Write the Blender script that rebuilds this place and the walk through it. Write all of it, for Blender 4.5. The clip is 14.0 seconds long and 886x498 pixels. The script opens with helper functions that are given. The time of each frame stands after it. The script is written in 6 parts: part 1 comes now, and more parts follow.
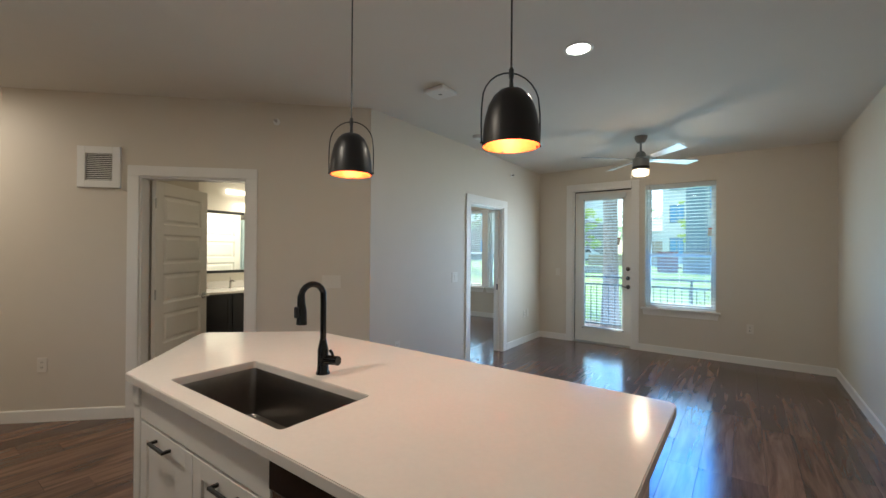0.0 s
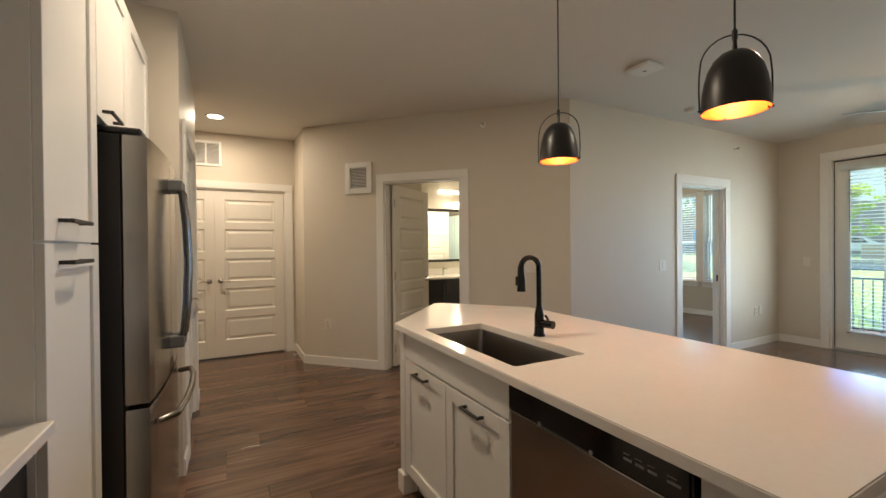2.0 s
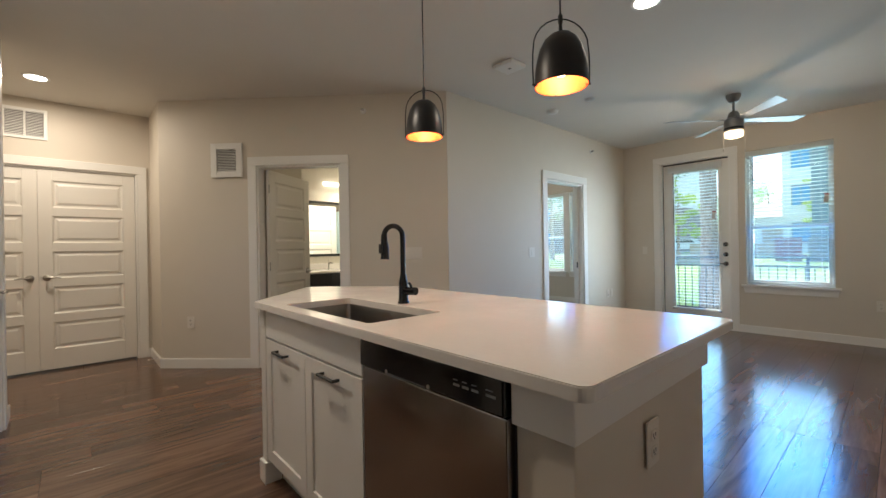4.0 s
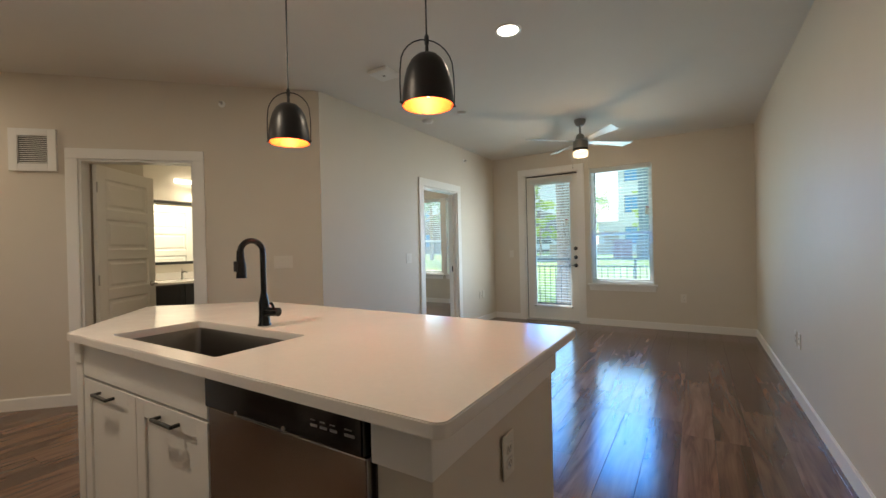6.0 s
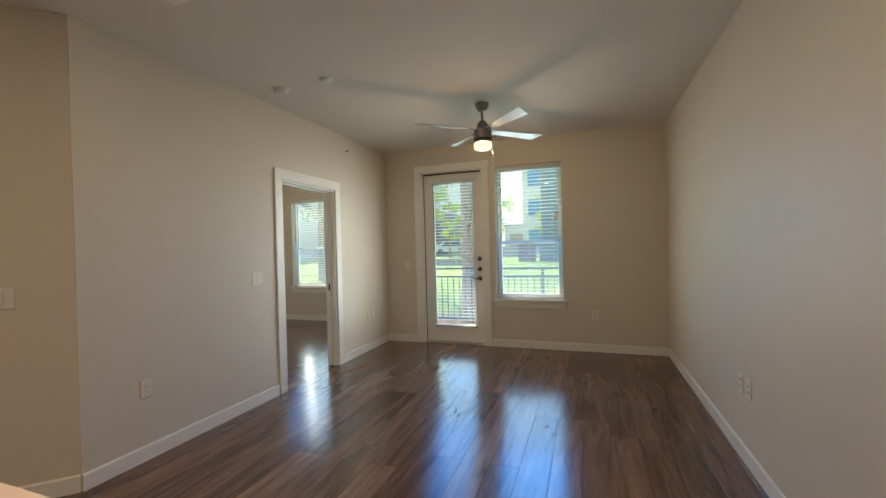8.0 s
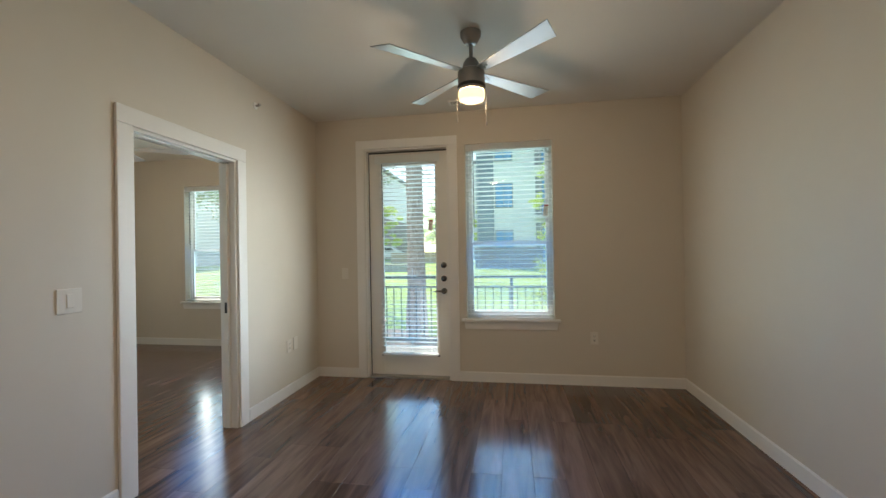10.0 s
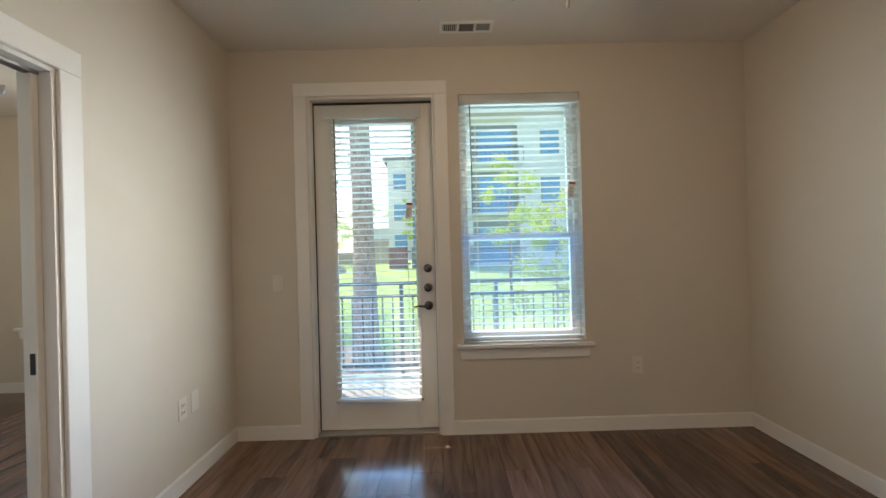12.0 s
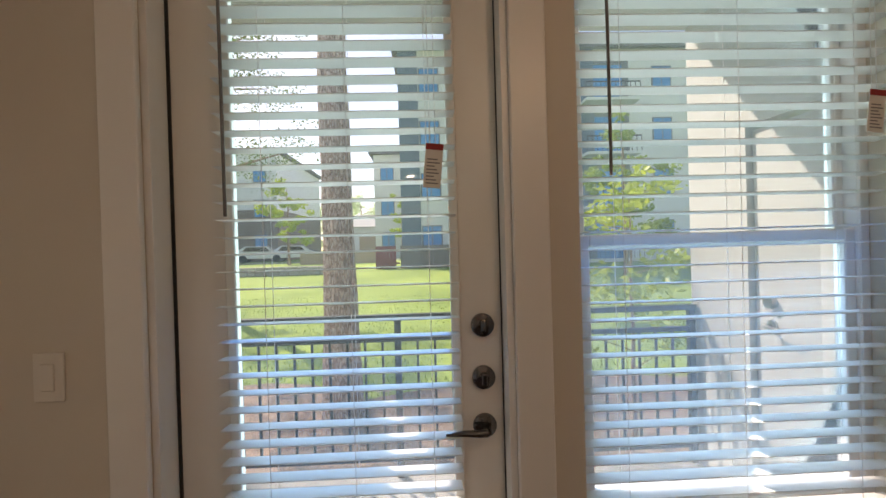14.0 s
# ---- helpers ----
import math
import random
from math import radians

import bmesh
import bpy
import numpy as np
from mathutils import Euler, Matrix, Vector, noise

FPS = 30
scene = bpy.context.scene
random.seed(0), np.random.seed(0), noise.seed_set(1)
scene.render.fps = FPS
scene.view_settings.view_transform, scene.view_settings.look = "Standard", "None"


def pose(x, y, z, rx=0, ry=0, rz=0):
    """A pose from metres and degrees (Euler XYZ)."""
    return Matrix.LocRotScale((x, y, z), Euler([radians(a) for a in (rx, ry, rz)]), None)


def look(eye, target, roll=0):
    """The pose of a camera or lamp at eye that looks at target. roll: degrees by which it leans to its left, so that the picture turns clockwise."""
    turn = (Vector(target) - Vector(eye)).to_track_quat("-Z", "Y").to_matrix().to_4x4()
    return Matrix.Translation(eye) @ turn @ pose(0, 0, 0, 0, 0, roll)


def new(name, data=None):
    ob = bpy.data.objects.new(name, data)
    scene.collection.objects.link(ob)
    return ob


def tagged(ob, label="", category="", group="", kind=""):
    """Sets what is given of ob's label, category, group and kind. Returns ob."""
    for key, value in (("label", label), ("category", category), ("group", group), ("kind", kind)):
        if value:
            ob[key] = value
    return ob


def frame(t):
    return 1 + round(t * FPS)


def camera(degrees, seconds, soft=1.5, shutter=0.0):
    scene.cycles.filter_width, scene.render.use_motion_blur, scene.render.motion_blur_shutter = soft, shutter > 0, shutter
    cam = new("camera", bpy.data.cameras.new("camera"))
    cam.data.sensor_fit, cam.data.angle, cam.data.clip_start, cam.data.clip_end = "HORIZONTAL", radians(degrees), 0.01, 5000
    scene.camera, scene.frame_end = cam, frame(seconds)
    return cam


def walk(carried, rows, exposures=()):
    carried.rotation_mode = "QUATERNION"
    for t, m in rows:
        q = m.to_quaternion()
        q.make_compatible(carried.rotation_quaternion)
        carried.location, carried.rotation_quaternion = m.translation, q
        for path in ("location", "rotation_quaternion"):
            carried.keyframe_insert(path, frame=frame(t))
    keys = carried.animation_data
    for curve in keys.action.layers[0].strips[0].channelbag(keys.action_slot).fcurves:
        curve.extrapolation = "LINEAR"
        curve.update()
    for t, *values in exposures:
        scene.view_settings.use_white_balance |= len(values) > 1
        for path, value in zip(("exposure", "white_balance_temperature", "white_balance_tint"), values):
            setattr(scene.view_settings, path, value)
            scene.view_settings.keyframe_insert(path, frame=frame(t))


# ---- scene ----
cam = camera(94.3, 14.0)
PATH = [
    (0, (0.256, 0.245, 1.429), (-0.926, 1.858, 1.438), 0.4),
    (0.5, (0.341, 0.119, 1.443), (-1.139, 1.464, 1.44), 0.2),
    (1, (0.391, 0.043, 1.416), (-1.268, 1.161, 1.405), -0.0),
    (1.5, (0.38, 0.002, 1.388), (-1.368, 0.973, 1.375), -0.3),
    (2, (0.368, 0.018, 1.347), (-1.403, 0.948, 1.334), -0.5),
    (2.5, (0.374, 0.058, 1.307), (-1.367, 1.043, 1.299), -0.7),
    (3, (0.399, 0.105, 1.264), (-1.265, 1.214, 1.262), -0.8),
    (5.5, (0.504, 0.164, 1.116), (-0.671, 1.783, 1.106), -1.2),
    (6, (0.475, 0.201, 1.246), (-0.573, 1.905, 1.236), -1.3),
    (6.5, (0.458, 0.317, 1.348), (-0.458, 2.094, 1.333), -1.4),
    (7, (0.433, 0.596, 1.388), (-0.366, 2.43, 1.367), -1.5),
    (7.5, (0.375, 0.98, 1.388), (-0.337, 2.849, 1.362), -1.5),
    (8, (0.255, 1.38, 1.361), (-0.41, 3.266, 1.347), -1.5),
    (8.6, (0.14, 1.80, 1.35), (-0.44, 3.714, 1.34), -1.4),
    (10.5, (-0.692, 2.929, 1.319), (-0.897, 4.918, 1.329), -1.0),
    (11, (-0.884, 3.222, 1.326), (-0.955, 5.221, 1.331), -1.2),
    (11.5, (-0.985, 3.552, 1.331), (-0.996, 5.552, 1.33), -1.4),
    (12, (-1.059, 3.895, 1.311), (-1.044, 5.895, 1.311), -1.5),
    (12.5, (-1.108, 4.354, 1.326), (-1.085, 6.354, 1.317), -1.5),
    (13, (-1.192, 4.823, 1.367), (-1.158, 6.823, 1.341), -1.7),
    (13.5, (-1.204, 5.289, 1.374), (-1.194, 7.289, 1.359), -1.7),
    (14, (-1.292, 5.777, 1.388), (-1.214, 7.775, 1.374), -1.6),
]
walk(cam, [(t, look(eye, target, roll)) for t, eye, target, roll in PATH],
     exposures=[(0, 1.52, 5650, 6), (1, 1.52, 6050, 8), (2, 1.62, 6500, 9), (3, 1.6, 5850, 8), (5.3, 1.6, 5850, 8), (6.5, 1.48, 6600, 9), (7, 1.44, 6400, 8), (7.5, 1.4, 6200, 8), (8, 1.36, 7050, 11), (8.5, 1.36, 7050, 11), (10.5, 1.4, 6600, 10), (11, 1.44, 6700, 12), (12.5, 1.4, 6700, 15), (13.2, 1.2, 6550, 13), (14, 0.8, 7700, 26)])

# ---- sky, sun, lamps ----
SUN_DIR = Vector((0.64, -0.77, -1.0)).normalized()      # the way the sunlight travels
world = bpy.data.worlds.new("sky")
scene.world = world
world.use_nodes = True
wn = world.node_tree
sky = wn.nodes.new("ShaderNodeTexSky")
sky.sky_type = "NISHITA"
sky.sun_disc = False
sky.sun_elevation = math.asin(-SUN_DIR.z)
sky.sun_rotation = math.atan2(-SUN_DIR.x, -SUN_DIR.y)
wn.links.new(sky.outputs[0], wn.nodes["Background"].inputs[0])
wn.nodes["Background"].inputs[1].default_value = 0.15

sun = new("sun", bpy.data.lights.new("sun", "SUN"))
sun.data.energy, sun.data.angle, sun.data.color = 4.3, radians(0.5), (1.0, 0.94, 0.85)
sun.matrix_world = look((-20, 30, 40), Vector((-20, 30, 40)) + SUN_DIR)


def area_lamp(name, m, sx, sy, power, colour):
    ob = new(name, bpy.data.lights.new(name, "AREA"))
    ob.data.shape, ob.data.size, ob.data.size_y = "RECTANGLE", sx, sy
    ob.data.energy, ob.data.color = power, colour
    ob.matrix_world = m
    return ob


def point_lamp(name, place, power, colour, radius=0.03):
    ob = new(name, bpy.data.lights.new(name, "POINT"))
    ob.data.energy, ob.data.color, ob.data.shadow_soft_size = power, colour, radius
    ob.location = place
    return ob


DAY = (0.02, 0.29, 1.0)
WARM = (1.0, 0.72, 0.44)
GROUND = (0.90, 1.0, 0.97)
ASIDE = (0.96, 1.0, 0.95)
SKYGLOW = (0.50, 0.84, 1.0)


def window_light(x, y, z, w, h, down, out, behind, fan_out, aside):
    """Daylight at one opening: blue sky shining down into the room, light off the ground shining in level, sky on the blinds."""
    a = area_lamp("skylight_in", look((x, y - 0.004, z), (x, y - 1, z - 0.70)), w, h, down, DAY)
    a.data.spread = radians(100)
    g = area_lamp("ground_light_in", look((x, y, z), (x, y - 1, z + 0.38)), w, h, out, GROUND)
    g.data.spread = radians(fan_out)
    for sx, watts in ((-1, aside[0]), (1, aside[1])):
        s = area_lamp("daylight_aside", look((x, y - 0.03, z), (x + sx, y - 0.62, z - 0.15)), 0.12, h, watts, ASIDE)
        s.data.spread = radians(64)
    area_lamp("sky_on_blind", look((x, y + 0.21, z), (x, y - 1, z + 0.1)), w, h, behind, SKYGLOW)


window_light(-0.475, 6.775, 1.5, 0.80, 1.6, 4.6, 0.9, 7.2, 88, (2.0, 0.25))
window_light(-1.52, 6.775, 1.27, 0.56, 1.95, 2.8, 0.6, 5.2, 78, (0.1, 0.1))
window_light(-4.81, 7.975, 1.5, 0.84, 1.52, 2.2, 1.5, 6.0, 90, (0.5, 0.5))
window_light(-3.775, 7.975, 1.5, 0.82, 1.52, 2.2, 1.5, 6.0, 90, (0.5, 0.5))
# the third can is unseen, added to light the kitchen aisle
CANS = [(-4.59, -0.08), (-0.61, 2.89), (-1.55, 0.25)]
for (cx, cy), watts in zip(CANS, (6.6, 4.6, 7.2)):
    area_lamp("can_light_glow", look((cx, cy, 2.72), (cx, cy, 0)), 0.14, 0.14, watts, (1.0, 0.80, 0.58))

# ---- materials ----
MATS = {}


def material(name, colour, rough=0.5, metal=0.0, grain=0.0, scale=20.0, bump=0.0, bscale=200.0, spread=0.0, stretch=(1, 1, 1), spec=0.5, coat=0.0, stain=0.0):
    """Principled paint with two scales of variation: large stains, fine grain; bump; spread: piece to piece."""
    m = bpy.data.materials.new(name)
    m.use_nodes = True
    t = m.node_tree
    p = t.nodes["Principled BSDF"]
    p.inputs["Roughness"].default_value = rough
    p.inputs["Metallic"].default_value = metal
    p.inputs["Specular IOR Level"].default_value = spec
    p.inputs["Coat Weight"].default_value = coat
    co = t.nodes.new("ShaderNodeTexCoord")
    mp = t.nodes.new("ShaderNodeMapping")
    mp.inputs["Scale"].default_value = stretch
    t.links.new(co.outputs["Object"], mp.inputs["Vector"])
    base = t.nodes.new("ShaderNodeRGB")
    base.outputs[0].default_value = (*colour, 1)
    out = base.outputs[0]

    def vary(out, fac_socket, amount):
        mr = t.nodes.new("ShaderNodeMapRange")
        mr.inputs["To Min"].default_value, mr.inputs["To Max"].default_value = 1 - amount, 1 + amount
        t.links.new(fac_socket, mr.inputs["Value"])
        mul = t.nodes.new("ShaderNodeVectorMath")
        mul.operation = "SCALE"
        t.links.new(out, mul.inputs[0])
        t.links.new(mr.outputs[0], mul.inputs["Scale"])
        return mul.outputs[0]

    def noise_tex(s, detail=4):
        n = t.nodes.new("ShaderNodeTexNoise")
        n.inputs["Scale"].default_value, n.inputs["Detail"].default_value = s, detail
        t.links.new(mp.outputs[0], n.inputs["Vector"])
        return n.outputs["Fac"]

    if grain:
        out = vary(out, noise_tex(scale), grain)
    if stain:
        out = vary(out, noise_tex(scale * 0.07, 2), stain)
        mr = t.nodes.new("ShaderNodeMapRange")
        mr.inputs["To Min"].default_value, mr.inputs["To Max"].default_value = max(rough - 0.1, 0.02), min(rough + 0.1, 1)
        t.links.new(noise_tex(scale * 0.1, 3), mr.inputs["Value"])
        t.links.new(mr.outputs[0], p.inputs["Roughness"])
    if spread:
        oi = t.nodes.new("ShaderNodeObjectInfo")
        out = vary(out, oi.outputs["Random"], spread)
    t.links.new(out, p.inputs["Base Color"])
    if bump:
        b = t.nodes.new("ShaderNodeBump")
        b.inputs["Strength"].default_value, b.inputs["Distance"].default_value = bump, 0.002
        t.links.new(noise_tex(bscale, 2), b.inputs["Height"])
        t.links.new(b.outputs[0], p.inputs["Normal"])
    MATS[name] = m
    return m


def glow(name, colour, strength):
    m = bpy.data.materials.new(name)
    m.use_nodes = True
    t = m.node_tree
    p = t.nodes["Principled BSDF"]
    p.inputs["Base Color"].default_value = (0.8, 0.78, 0.72, 1)
    p.inputs["Emission Color"].default_value = (*colour, 1)
    p.inputs["Emission Strength"].default_value = strength
    return m


WALL = material("wall_paint", (0.64, 0.585, 0.50), 0.55, grain=0.02, scale=6, bump=0.06, bscale=260, stain=0.025)
CEIL = material("ceiling_paint", (0.72, 0.685, 0.63), 0.8, grain=0.02, scale=5, bump=0.15, bscale=180, stain=0.03)
TRIM = material("trim_paint", (0.80, 0.78, 0.74), 0.35, grain=0.015, scale=8, bump=0.02, bscale=90, stain=0.02)
DOORP = material("door_paint", (0.80, 0.77, 0.71), 0.38, grain=0.015, scale=10, bump=0.04, bscale=120, stain=0.02)
CAB = material("cabinet_lacquer", (0.78, 0.76, 0.72), 0.33, grain=0.012, scale=12, bump=0.02, bscale=150, stain=0.02)
DARKCAB = material("dark_cabinet", (0.012, 0.012, 0.014), 0.45, grain=0.2, scale=30, stain=0.1)
QUARTZ = material("quartz", (0.74, 0.70, 0.66), 0.15, grain=0.04, scale=60, stain=0.02, spec=0.36)
STEEL = material("brushed_steel", (0.35, 0.335, 0.32), 0.22, 1.0, grain=0.06, scale=40, bump=0.05, bscale=300, stretch=(1, 1, 0.04), stain=0.05)
SINKM = material("sink_steel", (0.25, 0.235, 0.22), 0.32, 1.0, grain=0.1, scale=40, stretch=(0.05, 1, 1), stain=0.08)
HARDWARE = material("dark_nickel_hardware", (0.16, 0.155, 0.15), 0.14, 1.0, grain=0.06, scale=40)
FRIDGEBAR = material("dark_steel", (0.23, 0.22, 0.21), 0.24, 1.0, grain=0.06, scale=40)
NICKEL = material("satin_nickel", (0.46, 0.44, 0.41), 0.28, 1.0, grain=0.05, scale=40)
BLACKM = material("black_metal", (0.012, 0.012, 0.013), 0.38, 0.0, grain=0.15, scale=50, stain=0.15)
BLACKG = material("black_gloss", (0.008, 0.008, 0.009), 0.12, grain=0.1, scale=30)
SIDE = material("fridge_side", (0.018, 0.017, 0.017), 0.5, grain=0.15, scale=200, bump=0.1, bscale=900)
COPPER = material("gilt_inside", (0.70, 0.115, 0.014), 0.45, 0.4, grain=0.06, scale=30)
PLASTIC = material("white_plastic", (0.80, 0.79, 0.76), 0.4, grain=0.01, scale=30)
PLATE = material("wall_plate_plastic", (0.72, 0.68, 0.61), 0.4, grain=0.01, scale=30)
GREY = material("grey_metal", (0.16, 0.16, 0.155), 0.5, 0.2, grain=0.1, scale=60)
VENTD = material("vent_dark", (0.03, 0.028, 0.026), 0.8, grain=0.2, scale=40)
BLADE = material("fan_blade_silver", (0.40, 0.40, 0.41), 0.32, 0.6, grain=0.05, scale=20, stain=0.04)
SLAT = material("blind_slat", (0.84, 0.84, 0.82), 0.4, grain=0.015, scale=30, spread=0.03)


def let_light_through(m, share, tint=(0.8, 0.82, 0.8)):
    """Thin plastic or leaf that glows a little when lit from behind."""
    t = m.node_tree
    p = t.nodes["Principled BSDF"]
    tl, mx = t.nodes.new("ShaderNodeBsdfTranslucent"), t.nodes.new("ShaderNodeMixShader")
    tl.inputs[0].default_value = (*tint, 1)
    mx.inputs[0].default_value = share
    t.links.new(p.outputs[0], mx.inputs[1])
    t.links.new(tl.outputs[0], mx.inputs[2])
    t.links.new(mx.outputs[0], t.nodes["Material Output"].inputs[0])


let_light_through(SLAT, 0.48)
VINYL = material("window_vinyl", (0.80, 0.80, 0.79), 0.4, grain=0.015, scale=20)
TAGW = material("card_white", (0.75, 0.73, 0.68), 0.7, grain=0.04, scale=60)
TAGR = material("card_red", (0.35, 0.03, 0.03), 0.7, grain=0.05, scale=60)
INK = material("grey_ink", (0.25, 0.25, 0.25), 0.8, grain=0.1, scale=50)
CONC = material("concrete", (0.30, 0.295, 0.29), 0.85, grain=0.12, scale=40, bump=0.3, bscale=60, stain=0.1)
SIDING = material("pale_siding", (0.50, 0.51, 0.50), 0.7, grain=0.03, scale=20, bump=0.1, bscale=60, stain=0.03)
FANMETAL = material("dark_nickel", (0.30, 0.285, 0.27), 0.32, 1.0, grain=0.06, scale=40)
CURTAIN = material("shower_curtain", (0.58, 0.74, 0.76), 0.6, grain=0.04, scale=12)
RAILM = material("rail_black", (0.03, 0.035, 0.036), 0.45, 0.3, grain=0.15, scale=60)
BULB = glow("bulb", (1.0, 0.62, 0.28), 11.0)
CANGLOW = glow("can_diffuser", (1.0, 0.88, 0.70), 4.5)
FANGLOW = glow("fan_glass", (1.0, 0.70, 0.36), 0.72)
BARGLOW = glow("bath_bar_glass", (1.0, 0.86, 0.62), 1.7)


def wood_floor():
    m = bpy.data.materials.new("vinyl_plank")
    m.use_nodes = True
    t = m.node_tree
    p = t.nodes["Principled BSDF"]
    co = t.nodes.new("ShaderNodeTexCoord")
    oi = t.nodes.new("ShaderNodeObjectInfo")
    sh = t.nodes.new("ShaderNodeVectorMath")
    sh.operation = "SCALE"
    t.links.new(oi.outputs["Random"], sh.inputs["Scale"])
    sh.inputs[0].default_value = (37, 61, 13)
    add = t.nodes.new("ShaderNodeVectorMath")
    t.links.new(co.outputs["Object"], add.inputs[0])
    t.links.new(sh.outputs[0], add.inputs[1])
    mp = t.nodes.new("ShaderNodeMapping")
    mp.inputs["Scale"].default_value = (9, 0.9, 1)
    t.links.new(add.outputs[0], mp.inputs[0])
    n1 = t.nodes.new("ShaderNodeTexNoise")
    n1.inputs["Scale"].default_value, n1.inputs["Detail"].default_value, n1.inputs["Distortion"].default_value = 1.6, 5, 1.2
    t.links.new(mp.outputs[0], n1.inputs["Vector"])
    mp2 = t.nodes.new("ShaderNodeMapping")
    mp2.inputs["Scale"].default_value = (120, 3, 1)
    t.links.new(add.outputs[0], mp2.inputs[0])
    n2 = t.nodes.new("ShaderNodeTexNoise")
    n2.inputs["Scale"].default_value, n2.inputs["Detail"].default_value = 1.5, 4
    t.links.new(mp2.outputs[0], n2.inputs["Vector"])
    ramp = t.nodes.new("ShaderNodeValToRGB")
    e = ramp.color_ramp.elements
    e[0].position, e[0].color = 0.28, (0.066, 0.035, 0.022, 1)
    e[1].position, e[1].color = 0.72, (0.215, 0.126, 0.082, 1)
    mid = e.new(0.5)
    mid.color = (0.146, 0.082, 0.052, 1)
    mixf = t.nodes.new("ShaderNodeMath")
    mixf.operation = "MULTIPLY_ADD"
    t.links.new(n2.outputs["Fac"], mixf.inputs[0])
    mixf.inputs[1].default_value = 0.2
    t.links.new(n1.outputs["Fac"], mixf.inputs[2])
    sub = t.nodes.new("ShaderNodeMath")
    sub.operation = "SUBTRACT"
    t.links.new(mixf.outputs[0], sub.inputs[0])
    sub.inputs[1].default_value = 0.10
    t.links.new(sub.outputs[0], ramp.inputs[0])
    mr = t.nodes.new("ShaderNodeMapRange")
    mr.inputs["To Min"].default_value, mr.inputs["To Max"].default_value = 0.64, 1.36
    t.links.new(oi.outputs["Random"], mr.inputs["Value"])
    mul = t.nodes.new("ShaderNodeVectorMath")
    mul.operation = "SCALE"
    t.links.new(ramp.outputs[0], mul.inputs[0])
    t.links.new(mr.outputs[0], mul.inputs["Scale"])
    t.links.new(mul.outputs[0], p.inputs["Base Color"])
    rr = t.nodes.new("ShaderNodeMapRange")
    rr.inputs["To Min"].default_value, rr.inputs["To Max"].default_value = 0.14, 0.25
    t.links.new(n1.outputs["Fac"], rr.inputs["Value"])
    t.links.new(rr.outputs[0], p.inputs["Roughness"])
    p.inputs["Specular IOR Level"].default_value = 0.36
    p.inputs["Coat Weight"].default_value, p.inputs["Coat Roughness"].default_value = 0.2, 0.13
    b = t.nodes.new("ShaderNodeBump")
    b.inputs["Strength"].default_value, b.inputs["Distance"].default_value = 0.07, 0.001
    t.links.new(n2.outputs["Fac"], b.inputs["Height"])
    t.links.new(b.outputs[0], p.inputs["Normal"])
    return m


def glass_pane():
    """Thin clear glazing: sees straight through, with a faint sheen."""
    m = bpy.data.materials.new("clear_glass")
    m.use_nodes = True
    t = m.node_tree
    t.nodes.remove(t.nodes["Principled BSDF"])
    tr, gl, mx, fr = (t.nodes.new(k) for k in ("ShaderNodeBsdfTransparent", "ShaderNodeBsdfGlossy", "ShaderNodeMixShader", "ShaderNodeFresnel"))
    tr.inputs[0].default_value = (0.93, 0.97, 0.96, 1)
    gl.inputs["Roughness"].default_value = 0.02
    fr.inputs["IOR"].default_value = 1.35
    t.links.new(fr.outputs[0], mx.inputs[0])
    t.links.new(tr.outputs[0], mx.inputs[1])
    t.links.new(gl.outputs[0], mx.inputs[2])
    tl, veil = t.nodes.new("ShaderNodeBsdfTranslucent"), t.nodes.new("ShaderNodeMixShader")
    tl.inputs[0].default_value = (0.82, 0.86, 0.88, 1)
    veil_noise, mr = t.nodes.new("ShaderNodeTexNoise"), t.nodes.new("ShaderNodeMapRange")
    veil_noise.inputs["Scale"].default_value = 3.0
    mr.inputs["To Min"].default_value, mr.inputs["To Max"].default_value = 0.016, 0.032      # pale veil of glare over the view, put into the pane
    t.links.new(veil_noise.outputs["Fac"], mr.inputs["Value"])
    t.links.new(mr.outputs[0], veil.inputs[0])
    t.links.new(mx.outputs[0], veil.inputs[1])
    t.links.new(tl.outputs[0], veil.inputs[2])
    t.links.new(veil.outputs[0], t.nodes["Material Output"].inputs[0])
    return m


def mesh_screen():
    """Fine woven screen: mostly open, the rest pale grey thread."""
    m = bpy.data.materials.new("insect_screen")
    m.use_nodes = True
    t = m.node_tree
    p = t.nodes["Principled BSDF"]
    p.inputs["Base Color"].default_value, p.inputs["Roughness"].default_value = (0.24, 0.26, 0.27, 1), 0.6
    tr, mx, tl, both = (t.nodes.new(k) for k in ("ShaderNodeBsdfTransparent", "ShaderNodeMixShader", "ShaderNodeBsdfTranslucent", "ShaderNodeMixShader"))
    tl.inputs[0].default_value = (0.55, 0.6, 0.6, 1)
    both.inputs[0].default_value = 0.1
    t.links.new(p.outputs[0], both.inputs[1])
    t.links.new(tl.outputs[0], both.inputs[2])
    mx.inputs[0].default_value = 0.13
    t.links.new(tr.outputs[0], mx.inputs[1])
    t.links.new(both.outputs[0], mx.inputs[2])
    t.links.new(mx.outputs[0], t.nodes["Material Output"].inputs[0])
    return m


SCREEN = mesh_screen()
PLANK = wood_floor()
GLASS = glass_pane()
MIRROR = material("mirror_silver", (0.9, 0.92, 0.92), 0.01, 1.0)


